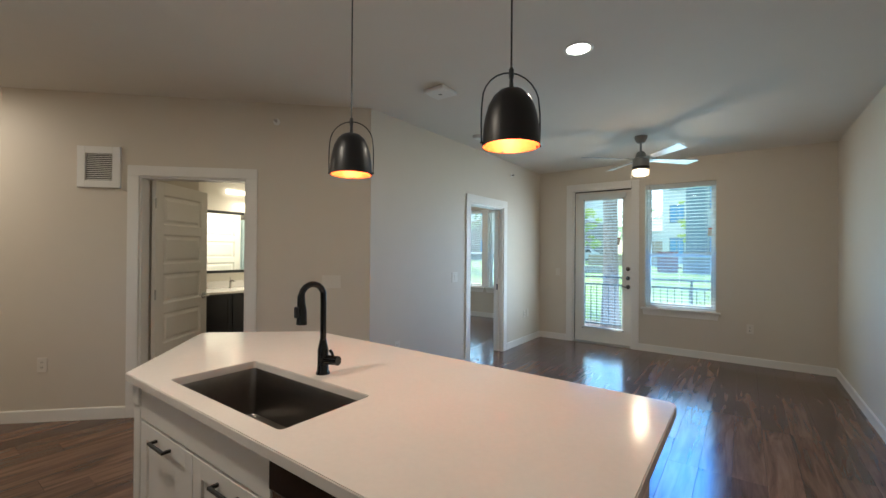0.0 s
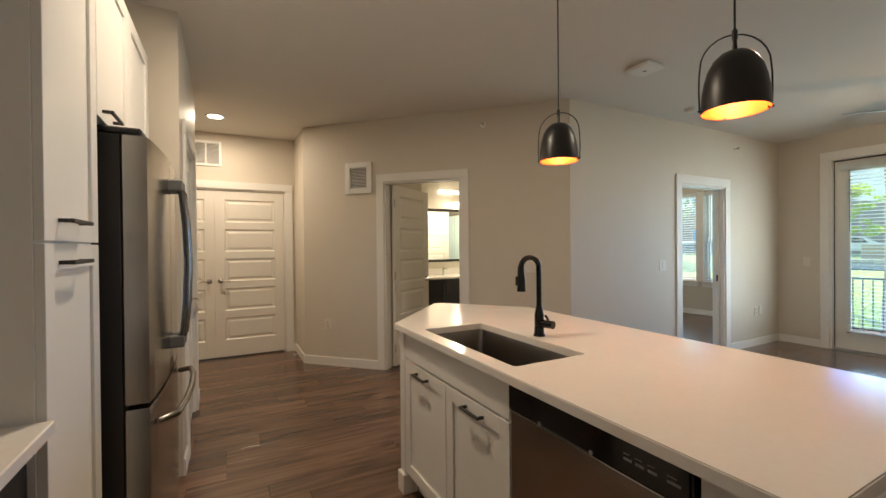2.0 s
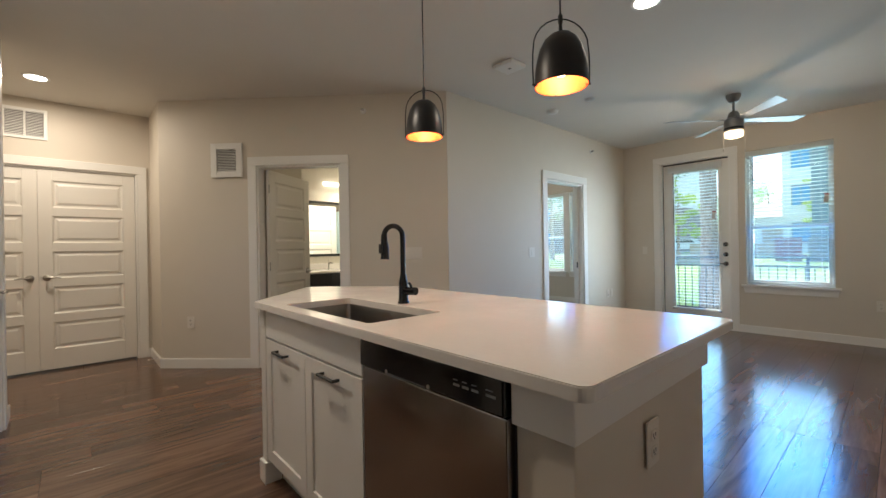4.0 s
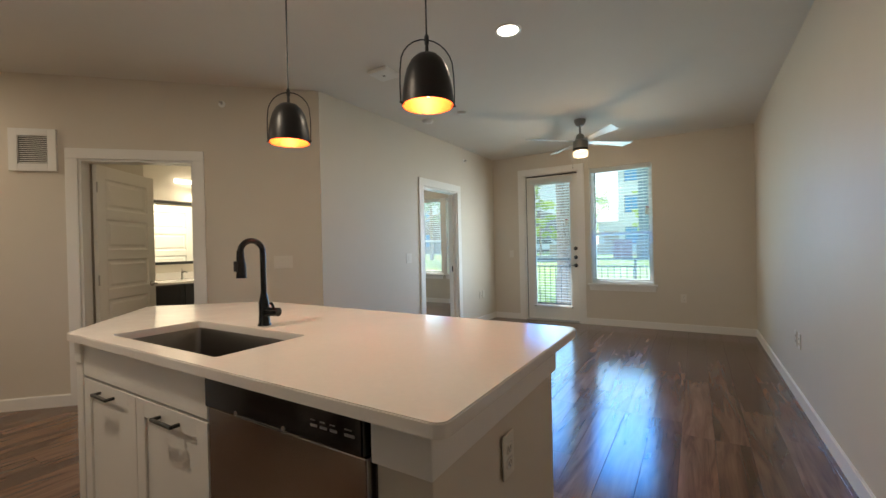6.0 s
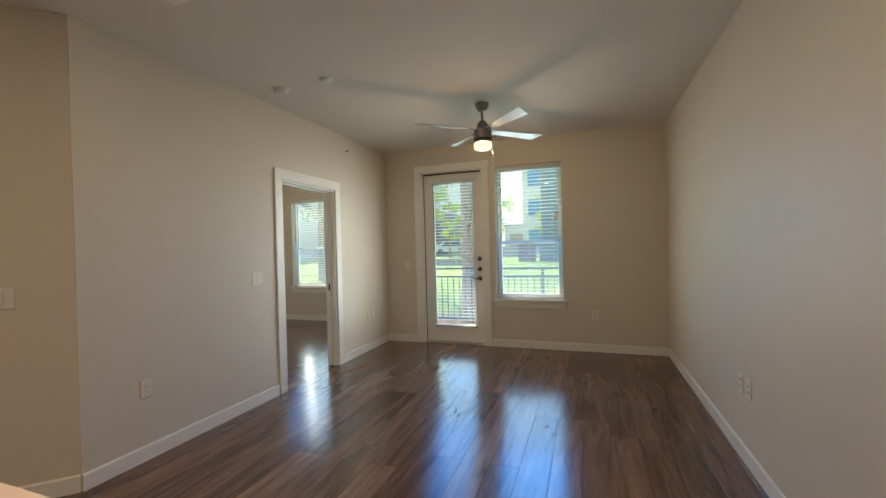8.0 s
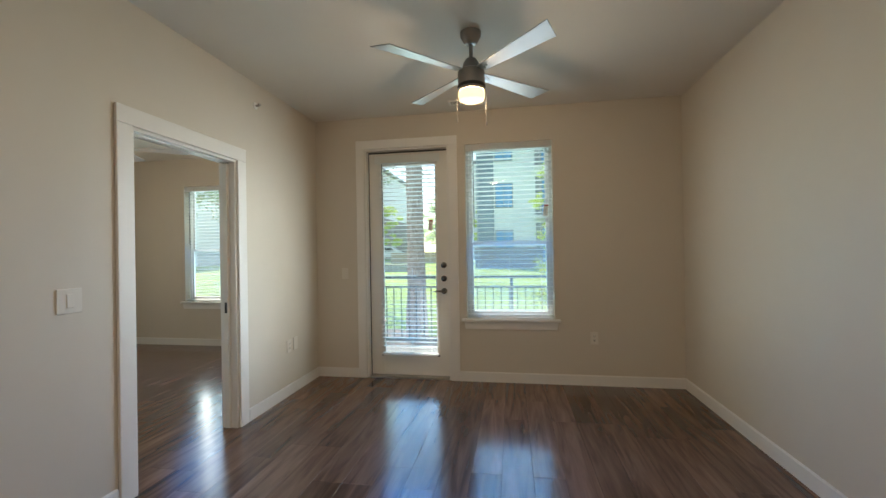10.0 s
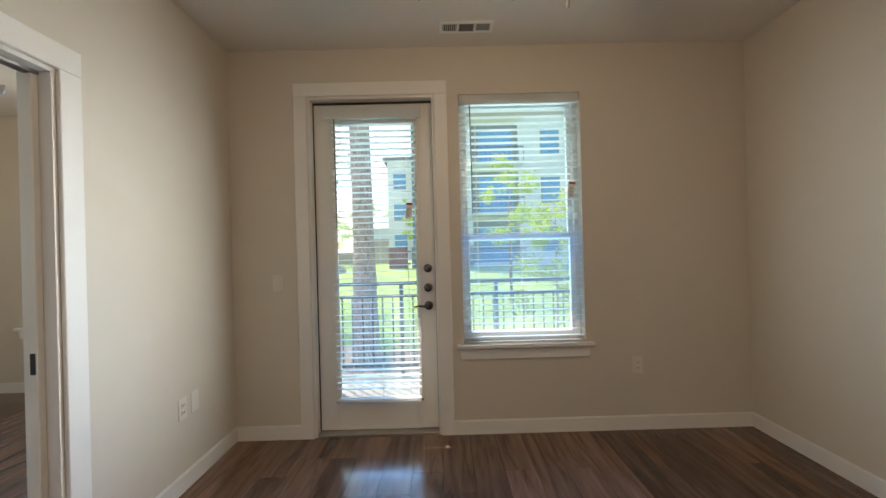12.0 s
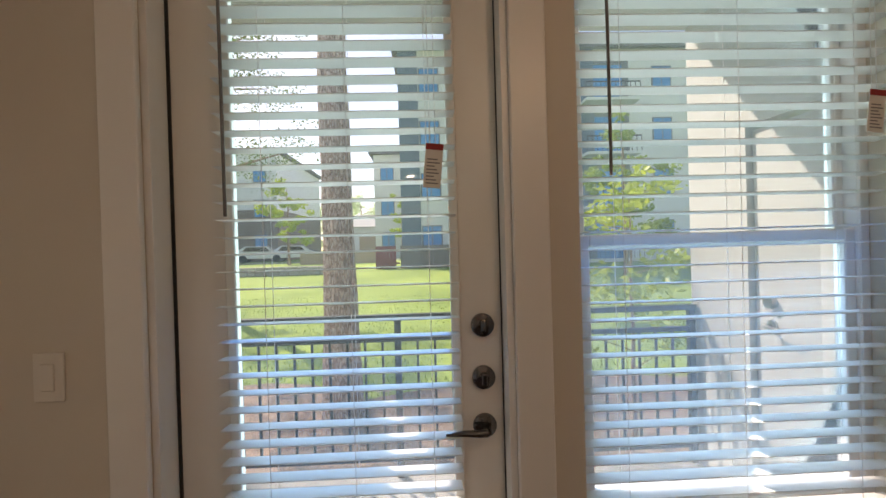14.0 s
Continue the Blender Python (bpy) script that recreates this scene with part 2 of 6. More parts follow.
# ---- mesh helpers ----
def box(bm, x0, x1, y0, y1, z0, z1, bev=0.0, seg=1):
    vs = [bm.verts.new((x, y, z)) for z in (z0, z1) for y in (y0, y1) for x in (x0, x1)]
    fs = [bm.faces.new([vs[i] for i in q]) for q in ((0, 2, 3, 1), (4, 5, 7, 6), (0, 1, 5, 4), (2, 6, 7, 3), (0, 4, 6, 2), (1, 3, 7, 5))]
    if bev:
        es = list({e for f in fs for e in f.edges})
        bmesh.ops.bevel(bm, geom=es, offset=bev, segments=seg, affect="EDGES", profile=0.5)
    return vs


def prism(bm, pts, z0, z1, bev=0.0, seg=2, edges="all"):
    """A polygon (counter-clockwise) drawn up from z0 to z1."""
    lo = [bm.verts.new((x, y, z0)) for x, y in pts]
    hi = [bm.verts.new((x, y, z1)) for x, y in pts]
    n = len(pts)
    fs = [bm.faces.new(lo[::-1]), bm.faces.new(hi)] + [bm.faces.new((lo[i], lo[(i + 1) % n], hi[(i + 1) % n], hi[i])) for i in range(n)]
    if bev:
        es = list({e for f in fs[:2] for e in f.edges})
        bmesh.ops.bevel(bm, geom=es, offset=bev, segments=seg, affect="EDGES", profile=0.5)


def lathe(bm, profile, cx=0.0, cy=0.0, seg=32, caps=False):
    rings = []
    for r, z in profile:
        rings.append([bm.verts.new((cx + r * math.cos(2 * math.pi * i / seg), cy + r * math.sin(2 * math.pi * i / seg), z)) for i in range(seg)])
    for a, b in zip(rings, rings[1:]):
        for i in range(seg):
            j = (i + 1) % seg
            bm.faces.new((a[i], a[j], b[j], b[i]))
    if caps:
        bm.faces.new(rings[0][::-1])
        bm.faces.new(rings[-1])


def tube(bm, pts, r, seg=10, radii=None, caps=True):
    pts = [Vector(p) for p in pts]
    rings, side = [], None
    for i, p in enumerate(pts):
        d = (pts[min(i + 1, len(pts) - 1)] - pts[max(i - 1, 0)]).normalized()
        if side is None:
            side = d.orthogonal().normalized()
        side = (side - d * side.dot(d)).normalized()
        up = d.cross(side)
        rr = radii[i] if radii else r
        rings.append([bm.verts.new(p + rr * (side * math.cos(2 * math.pi * k / seg) + up * math.sin(2 * math.pi * k / seg))) for k in range(seg)])
    for a, b in zip(rings, rings[1:]):
        for k in range(seg):
            j = (k + 1) % seg
            bm.faces.new((a[k], a[j], b[j], b[k]))
    if caps:
        bm.faces.new(rings[0][::-1])
        bm.faces.new(rings[-1])


def part(name, bm, mat, parent=None, label="", smooth=False):
    bmesh.ops.recalc_face_normals(bm, faces=bm.faces[:])
    me = bpy.data.meshes.new(name)
    bm.to_mesh(me)
    bm.free()
    me.materials.append(mat)
    if smooth:
        for f in me.polygons:
            f.use_smooth = True
        me.set_sharp_from_angle(angle=radians(40))
    ob = new(name, me)
    if parent is not None:
        ob.parent = parent
    if label:
        ob["label"] = label
    return ob


def boxpart(name, dims, mat, parent=None, bev=0.002, label="", seg=1):
    bm = bmesh.new()
    box(bm, *dims, bev=bev, seg=seg)
    return part(name, bm, mat, parent, label)


def thing(name, m, label, category, group="", kind=""):
    ob = new(name)
    ob.empty_display_size = 0.1
    ob.matrix_world = m if isinstance(m, Matrix) else Matrix.Translation(m)
    return tagged(ob, label, category, group, kind)


def structure(name, bm, mat, label, category, smooth=False):
    return tagged(part(name, bm, mat, None, smooth=smooth), label, category, "", "structure")


def rounded(pts, radii, n=6):
    """A polygon with its corners rounded, each by its own radius."""
    out, k = [], len(pts)
    for i in range(k):
        p, a, b, r = Vector(pts[i]), Vector(pts[i - 1]), Vector(pts[(i + 1) % k]), radii[i]
        if r <= 0:
            out.append(tuple(p))
            continue
        u, v = (a - p).normalized(), (b - p).normalized()
        half = math.acos(max(-1, min(1, u.dot(v)))) / 2
        d = r / math.tan(half)
        c = p + (u + v).normalized() * (r / math.sin(half))
        s, e = p + u * d - c, p + v * d - c
        a0, a1 = math.atan2(s.y, s.x), math.atan2(e.y, e.x)
        while a1 - a0 > math.pi:
            a1 -= 2 * math.pi
        while a1 - a0 < -math.pi:
            a1 += 2 * math.pi
        out += [(c.x + r * math.cos(a0 + (a1 - a0) * j / n), c.y + r * math.sin(a0 + (a1 - a0) * j / n)) for j in range(n + 1)]
    return out

# ---- the shell: floor, walls, ceiling ----
H = 2.74
XL, XR, YN = -2.525, 1.135, 6.80
D0, D1 = Vector((-2.535, 2.905)), Vector((-4.63, 0.81))


def wall(name, p0, p1, thick, openings=(), z0=-0.005, z1=H, label="smooth warm off-white painted wall", mat=None):
    """A wall whose inner face runs from p0 to p1, thick to the right of that way; openings (s0, s1, z0, z1) go through it."""
    p0, p1 = Vector(p0), Vector(p1)
    length, u = (p1 - p0).length, (p1 - p0).normalized()
    bm = bmesh.new()
    cuts = sorted({0, length, *[s for o in openings for s in o[:2]]})
    for a, b in zip(cuts, cuts[1:]):
        mid = (a + b) / 2
        hole = [o for o in openings if o[0] < mid < o[1]]
        spans = [(z0, z1)] if not hole else [(z0, hole[0][2]), (hole[0][3], z1)]
        for lo, hi in spans:
            if hi - lo > 0.001:
                box(bm, a, b, -thick, 0, lo, hi)
    bmesh.ops.remove_doubles(bm, verts=bm.verts[:], dist=1e-5)
    inner = [f for f in bm.faces if all(any(f is not g and set(f.verts) == set(g.verts) for g in e.link_faces) for e in f.edges)]
    if inner:
        bmesh.ops.delete(bm, geom=inner, context="FACES_ONLY")
    ang = math.atan2(u.y, u.x)
    ob = structure(name, bm, mat or WALL, label, "wall")
    ob.matrix_world = Matrix.Translation((p0.x, p0.y, 0)) @ Matrix.Rotation(ang, 4, "Z")
    return ob


DOOR_N = (-1.972, -1.078)
WIN_N = (-0.905, -0.045)
WIN_Z = (0.635, 2.40)
wall("wall_north", (XR + 0.15, YN), (XL - 0.12, YN), 0.17,
     [(XR + 0.15 - DOOR_N[1], XR + 0.15 - DOOR_N[0], -0.005, 2.405), (XR + 0.15 - WIN_N[1], XR + 0.15 - WIN_N[0], *WIN_Z)][::-1], z0=-0.3)
wall("wall_east", (XR, -1.03), (XR, YN), 0.15)
# wall to the bedroom, with a pocket door opening
BED_Y = (4.61, 5.49)
wall("wall_bedroom", (XL, YN), (XL, D0.y), 0.13, [(YN - BED_Y[1], YN - BED_Y[0], -0.005, 2.045)])
# the bedroom's far end juts out past the living room
wall("wall_bedroom_east", (-2.655, 6.97), (-2.655, 8.20), 0.13, z0=-0.3)
wall("wall_bedroom_north", (-2.66, 8.0), (-6.2, 8.0), 0.2, [(-2.66 + 3.33, -2.66 + 4.22, 0.64, 2.335), (-2.66 + 4.36, -2.66 + 5.21, 0.64, 2.335)], z0=-0.3)
wall("wall_bedroom_west", (-6.06, 8.0), (-6.06, 4.35), 0.12)
wall("wall_bedroom_south", (-6.06, 4.47), (-2.66, 4.47), 0.12)
# diagonal wall to the bathroom
dl = (D1 - D0).length
S_JR, S_JL = (Vector((-3.292, 2.148)) - D0).length, (Vector((-3.901, 1.539)) - D0).length
wall("wall_diagonal", D0, D1, 0.12, [(S_JR, S_JL, -0.005, 2.05)])
wall("wall_hall_north", D1, (-5.30, D1.y), 0.12)
CL_Y = (-0.92, 0.69)
wall("wall_closet", (-5.30, D1.y + 0.12), (-5.30, -1.30), 0.12, [(D1.y + 0.12 - CL_Y[1], D1.y + 0.12 - CL_Y[0], -0.005, 2.07)])
wall("wall_closet_back", (-5.95, 0.93), (-5.95, -1.30), 0.12)
wall("wall_closet_side", (-5.42, 0.81), (-5.98, 0.81), 0.12)
wall("wall_pantry", (-3.88, -0.225), (-2.50, -0.225), 0.12, [(-3.60 + 3.88, -2.78 + 3.88, -0.005, 2.08)])
wall("wall_fridge_side", (-2.50, -0.345), (-2.50, -1.03), 0.12)
wall("wall_pantry_far", (-3.88, -1.30), (-3.88, -0.345), 0.12)
wall("wall_hall_south", (-5.42, -1.30), (-3.76, -1.30), 0.12)
wall("wall_south", (-2.62, -1.03), (XR + 0.15, -1.03), 0.15)
# bathroom enclosure
# unseen wall behind the open leaf, added to darken the hinge gap
wall("wall_bath_side", (-4.405, 2.222), (-3.975, 1.618), 0.10)
wall("wall_bath_west", (-5.86, 4.35), (-5.86, 0.93), 0.12)

bm = bmesh.new()
box(bm, -6.2, XR + 0.15, -1.45, 6.97, H, H + 0.2)
box(bm, -6.2, -2.53, 6.97, 8.20, H, H + 0.2)
structure("ceiling", bm, CEIL, "flat white painted ceiling with light texture", "ceiling")

bm = bmesh.new()
box(bm, -6.2, XR + 0.15, -1.45, 6.97, -0.3, -0.012)
box(bm, -6.2, -2.53, 6.97, 8.20, -0.3, -0.012)
floor = structure("floor", bm, VENTD, "brown wood-look vinyl plank floor with satin sheen", "floor")


def baseboard(p0, p1):
    """Along an inner wall face from p0 to p1, standing to the left of that way."""
    p0, p1 = Vector(p0), Vector(p1)
    u = (p1 - p0).normalized()
    bm = bmesh.new()
    L = (p1 - p0).length
    box(bm, 0, L, 0.0005, 0.014, 0.0, 0.098)
    top = [e for e in bm.edges if all(v.co.z > 0.09 and v.co.y > 0.01 for v in e.verts)]
    bmesh.ops.bevel(bm, geom=top, offset=0.006, segments=2, affect="EDGES")
    ob = structure("baseboard", bm, TRIM, "white painted wooden baseboard along the wall", "baseboard")
    ob.matrix_world = Matrix.Translation((p0.x, p0.y, 0)) @ Matrix.Rotation(math.atan2(u.y, u.x), 4, "Z")


ud = (D1 - D0).normalized()
for a, b in [((XR, -1.0), (XR, YN)), ((XR - 0.014, YN), (-0.985, YN)), ((-2.066, YN), (XL + 0.014, YN)),
             ((XL, YN), (XL, BED_Y[1] + 0.11)), ((XL, BED_Y[0] - 0.11), (XL, D0.y)),
             (D0, D0 + ud * (S_JR - 0.085)), (D0 + ud * (S_JL + 0.085), D1), (D1, (-5.30, D1.y)), ((-5.30, D1.y - 0.014), (-5.30, 0.775)),
             ((-3.88, -0.225), (-3.69, -0.225)), ((-2.69, -0.225), (-2.50, -0.225)), ((-3.88, -1.2), (-3.88, -0.211)),
             ((-2.66, 8.0), (-6.06, 8.0)), ((-6.06, 8.0), (-6.06, 4.47)), ((-2.655, 5.65), (-2.655, 8.0))]:
    baseboard(a, b)


def casing(name, m, w, h, wide, deep, label, floor_to=True, thick=0.018, inner=True):
    """Flat casing round an opening of w x h, in the local xz plane, facing -y; the jamb lines the opening to +y."""
    ob = thing(name, m, label, "door frame", "", "structure")
    boxpart("side_casing", (-wide, 0, -thick, 0, 0, h), TRIM, ob, 0.003)
    boxpart("side_casing", (w, w + wide, -thick, 0, 0, h), TRIM, ob, 0.003)
    boxpart("head_casing", (-wide, w + wide, -thick - 0.001, 0, h, h + wide), TRIM, ob, 0.003)
    if inner:
        boxpart("jamb", (0, 0.018, 0.0, deep, 0, h - 0.018), TRIM, ob, 0.001)
        boxpart("jamb", (w - 0.018, w, 0.0, deep, 0, h - 0.018), TRIM, ob, 0.001)
        boxpart("jamb_head", (0, w, 0.0, deep, h - 0.018, h), TRIM, ob, 0.001)
    return ob


def facing(x, y, deg):
    """Local -y faces the room; deg turns it."""
    return pose(x, y, 0, 0, 0, deg)


def panel_door(name, m, w, h, label, lever_side=1, panels=5, lever=True, group="", swing_lever_both=True, hinges=True, start=0.0):
    """A leaf hung at local x=0, in the xz plane, 35 mm thick from y=0; five sunk panels with raised fields."""
    ob = thing(name, m, label, "door", group)
    st, top, bot, gap = 0.105, 0.11, 0.20, 0.085
    bm = bmesh.new()
    z = bot
    ph = (h - top - bot - gap * (panels - 1)) / panels
    box(bm, 0, st, 0, 0.035, 0, h, 0.0015)
    box(bm, w - st, w, 0, 0.035, 0, h, 0.0015)
    rails = [(0, bot)]
    for i in range(panels):
        z1 = bot + (ph + gap) * i + ph
        rails.append((z1, z1 + gap if i < panels - 1 else h))
    for a, b in rails:
        box(bm, st, w - st, 0.0002, 0.0348, a, b)
    part("leaf_frame", bm, DOORP, ob)
    bm = bmesh.new()
    pw = w - 2 * st
    for side in (0, 1):
        y_sunk, y_out, y_rim = (0.0125, 0.004, 0.0) if side == 0 else (0.0225, 0.031, 0.035)
        rings = []
        for inset, y in ((0, y_rim), (0.014, y_sunk), (0.030, y_sunk), (0.05, y_out)):
            rings.append([bm.verts.new((x, y, zz)) for x, zz in ((inset, inset), (pw - inset, inset), (pw - inset, ph - inset), (inset, ph - inset))])
        for a, b in zip(rings, rings[1:]):
            for k in range(4):
                bm.faces.new((a[k], a[(k + 1) % 4], b[(k + 1) % 4], b[k]))
        bm.faces.new(rings[-1])
    first = part("panel", bm, DOORP, ob)
    first.location = (st, 0, bot)
    for i in range(1, panels):
        o = new("panel", first.data)
        o.parent, o.location = ob, (st, 0, bot + (ph + gap) * i)
    if lever:
        add_lever(ob, w - 0.06 if lever_side > 0 else 0.06, 0.0, 0.93, -1 if lever_side > 0 else 1, -1)
        if swing_lever_both:
            add_lever(ob, w - 0.06 if lever_side > 0 else 0.06, 0.035, 0.93, -1 if lever_side > 0 else 1, 1)
    if hinges:
        for zz in (0.2, h / 2, h - 0.2):
            bm = bmesh.new()
            tube(bm, [(-0.004, -0.004, zz - 0.045), (-0.004, -0.004, zz + 0.045)], 0.006, 8)
            part("hinge", bm, NICKEL, ob, "satin nickel hinge")
    return ob


def add_lever(ob, x, y, z, way, out, mat=None, length=0.105):
    mat = mat or NICKEL
    bm = bmesh.new()
    tube(bm, [(x, y, z), (x, y + out * 0.007, z), (x, y + out * 0.012, z)], 0.032, 24, radii=[0.032, 0.032, 0.024])
    tube(bm, [(x, y + out * 0.01, z), (x, y + out * 0.05, z)], 0.011, 14)
    pts = [(x, y + out * 0.05, z), (x + way * 0.02, y + out * 0.056, z + 0.001), (x + way * 0.06, y + out * 0.056, z + 0.003), (x + way * length, y + out * 0.05, z - 0.004)]
    tube(bm, pts, 0.009, 12, radii=[0.011, 0.010, 0.008, 0.006])
    return part("lever_handle", bm, mat, ob, "satin metal lever handle", smooth=True)


# bathroom doorway: casing, open leaf
ang_d = math.degrees(math.atan2(-ud.y, -ud.x))       # along the wall from hall to living room
casing("door_frame_1", facing(D0.x + ud.x * S_JL, D0.y + ud.y * S_JL, ang_d), S_JL - S_JR, 2.05, 0.088, 0.12, "white painted casing round the bathroom doorway")
bath_door = panel_door("door_1", Matrix.Translation((-3.938, 1.672, 0.012)) @ Matrix.Rotation(radians(125.5), 4, "Z"), 0.775, 2.02,
                       "cream white five-panel bathroom door standing open", lever_side=1)

# closet: double doors
casing("door_frame_2", facing(-5.30, CL_Y[0], 90), CL_Y[1] - CL_Y[0], 2.07, 0.088, 0.12, "white painted casing round the closet double doors")
wleaf = (CL_Y[1] - CL_Y[0] - 0.036) / 2
panel_door("door_2", Matrix.Translation((-5.315, CL_Y[1] - 0.021, 0.02)) @ Matrix.Rotation(radians(-90), 4, "Z") @ Matrix.Translation((0, -0.035, 0)), wleaf - 0.004, 2.03,
           "white five-panel closet door, closed, nickel lever", lever_side=1, group="closet double doors")
panel_door("door_3", Matrix.Translation((-5.315, CL_Y[0] + 0.021, 0.02)) @ Matrix.Rotation(radians(90), 4, "Z"), wleaf - 0.004, 2.03,
           "white five-panel closet door, closed, nickel lever", lever_side=1, group="closet double doors")

# pantry door with louvred upper half
casing("door_frame_3", facing(-2.78, -0.225, 180), 0.82, 2.08, 0.088, 0.12, "white painted casing round the louvred door")


def louvre_door(name, m, w, h, label):
    ob = thing(name, m, label, "door")
    bm = bmesh.new()
    box(bm, 0, 0.1, 0, 0.035, 0, h, 0.0015)
    box(bm, w - 0.1, w, 0, 0.035, 0, h, 0.0015)
    for a, b in ((0, 0.2), (0.92, 1.04), (h - 0.11, h)):
        box(bm, 0.1, w - 0.1, 0.0002, 0.0348, a, b)
    box(bm, 0.1, w - 0.1, 0.012, 0.024, 0.2, 0.92)
    part("leaf_frame", bm, DOORP, ob)
    bm = bmesh.new()
    box(bm, 0, w - 0.2, -0.016, 0.016, -0.003, 0.003)
    bmesh.ops.rotate(bm, verts=bm.verts[:], cent=(0, 0, 0), matrix=Matrix.Rotation(radians(35), 3, "X"))
    first = part("louvre_slat", bm, DOORP, ob)
    n = 28
    for i in range(n):
        o = first if i == 0 else new("louvre_slat", first.data)
        o.parent, o.location = ob, (0.1, 0.0175, 1.05 + (h - 0.11 - 1.06) * (i + 0.3) / n)
    add_lever(ob, w - 0.06, 0.0, 0.93, -1, -1)
    return ob


louvre_door("door_4", Matrix.Translation((-2.80, -0.245, 0.012)) @ Matrix.Rotation(radians(180), 4, "Z"), 0.78, 2.045, "white louvred utility door, closed, nickel lever")

# bedroom pocket doorway
casing("door_frame_4", facing(XL, BED_Y[0], 90), BED_Y[1] - BED_Y[0], 2.045, 0.10, 0.13, "white painted casing round the bedroom pocket doorway")
casing("door_frame_5", facing(-2.655, BED_Y[1], -90), BED_Y[1] - BED_Y[0], 2.045, 0.10, 0.0, "white painted casing on the bedroom side", inner=False)
pk = thing("door_5", (XL - 0.065, BED_Y[1] - 0.03, 0.01), "white pocket door slid into the wall, edge showing", "door")
boxpart("leaf", (-0.018, 0.018, -0.018, 0.011, 0, 2.0), DOORP, pk, 0.002)
boxpart("edge_pull", (-0.010, 0.010, -0.0195, -0.0182, 0.87, 0.95), BLACKM, pk, 0.0, "dark edge pull")
tr = thing("pocket_door_track", (XL - 0.065, (BED_Y[0] + BED_Y[1]) / 2, 2.012), "grey metal sliding track under the door head", "door track")
for dx in (-0.022, 0.018):
    boxpart("channel", (dx, dx + 0.004, -0.42, 0.42, 0.002, 0.0145), NICKEL, tr, 0.0)

# ---- patio door, windows, blinds ----
casing("door_frame_6", facing(DOOR_N[0], YN, 0), DOOR_N[1] - DOOR_N[0], 2.405, 0.092, 0.16, "white painted casing round the patio door")
pd = thing("patio_door", (-1.95, 6.875, 0.02), "white full-lite patio door, closed, with glass", "door")
bm = bmesh.new()
PW, PH = 0.855, 2.362
box(bm, 0, 0.145, 0, 0.045, 0, PH, 0.002)
box(bm, PW - 0.125, PW, 0, 0.045, 0, PH, 0.002)
box(bm, 0.145, PW - 0.125, 0.0005, 0.0445, 0, 0.22)
box(bm, 0.145, PW - 0.125, 0.0005, 0.0445, PH - 0.14, PH)
part("leaf_frame", bm, DOORP, pd)
bm = bmesh.new()
for x0, x1, z0, z1 in ((0.132, 0.158, 0.205, PH - 0.125), (PW - 0.138, PW - 0.112, 0.205, PH - 0.125), (0.158, PW - 0.138, 0.205, 0.232), (0.158, PW - 0.138, PH - 0.152, PH - 0.125)):
    box(bm, x0, x1, -0.010, 0.0005, z0, z1, 0.003)
part("glazing_bead", bm, DOORP, pd)
pane = boxpart("pane", (0.145, PW - 0.125, 0.018, 0.024, 0.22, PH - 0.14), GLASS, pd, 0)
pane.visible_shadow = False
for zz in (1.155, 1.015):
    bm = bmesh.new()
    tube(bm, [(0.80, 0.0, zz), (0.80, -0.012, zz), (0.80, -0.016, zz)], 0.03, 24, radii=[0.031, 0.031, 0.026])
    d = part("deadbolt_rose", bm, NICKEL, pd, "round dark nickel deadbolt", smooth=True)
    bm = bmesh.new()
    box(bm, 0.792, 0.808, -0.034, -0.015, zz - 0.016, zz + 0.016, 0.004, 2)
    part("thumb_turn", bm, NICKEL, d)
add_lever(pd, 0.80, 0.0, 0.885, -1, -1)
for o in pd.children_recursive:
    if o.data.materials[0] is NICKEL:
        o.data.materials[0] = HARDWARE
# top strip is deepened to stand for shade under the head jamb
bm = bmesh.new()
for b in ((-0.004, 0.004, 0.0, PH + 0.004), (PW - 0.004, PW + 0.004, 0.0, PH + 0.004), (0.004, PW - 0.004, PH - 0.012, PH + 0.004)):
    box(bm, b[0], b[1], -0.004, 0.03, b[2], b[3])
part("weather_strip", bm, BLACKM, pd, "black weather strip, deepened at the top as head shade")
th = structure("threshold", (lambda b: (box(b, -1.954, -1.096, 6.80, 6.97, -0.004, 0.016, 0.003), b)[1])(bmesh.new()), NICKEL, "grey metal sill strip under the patio door", "threshold")


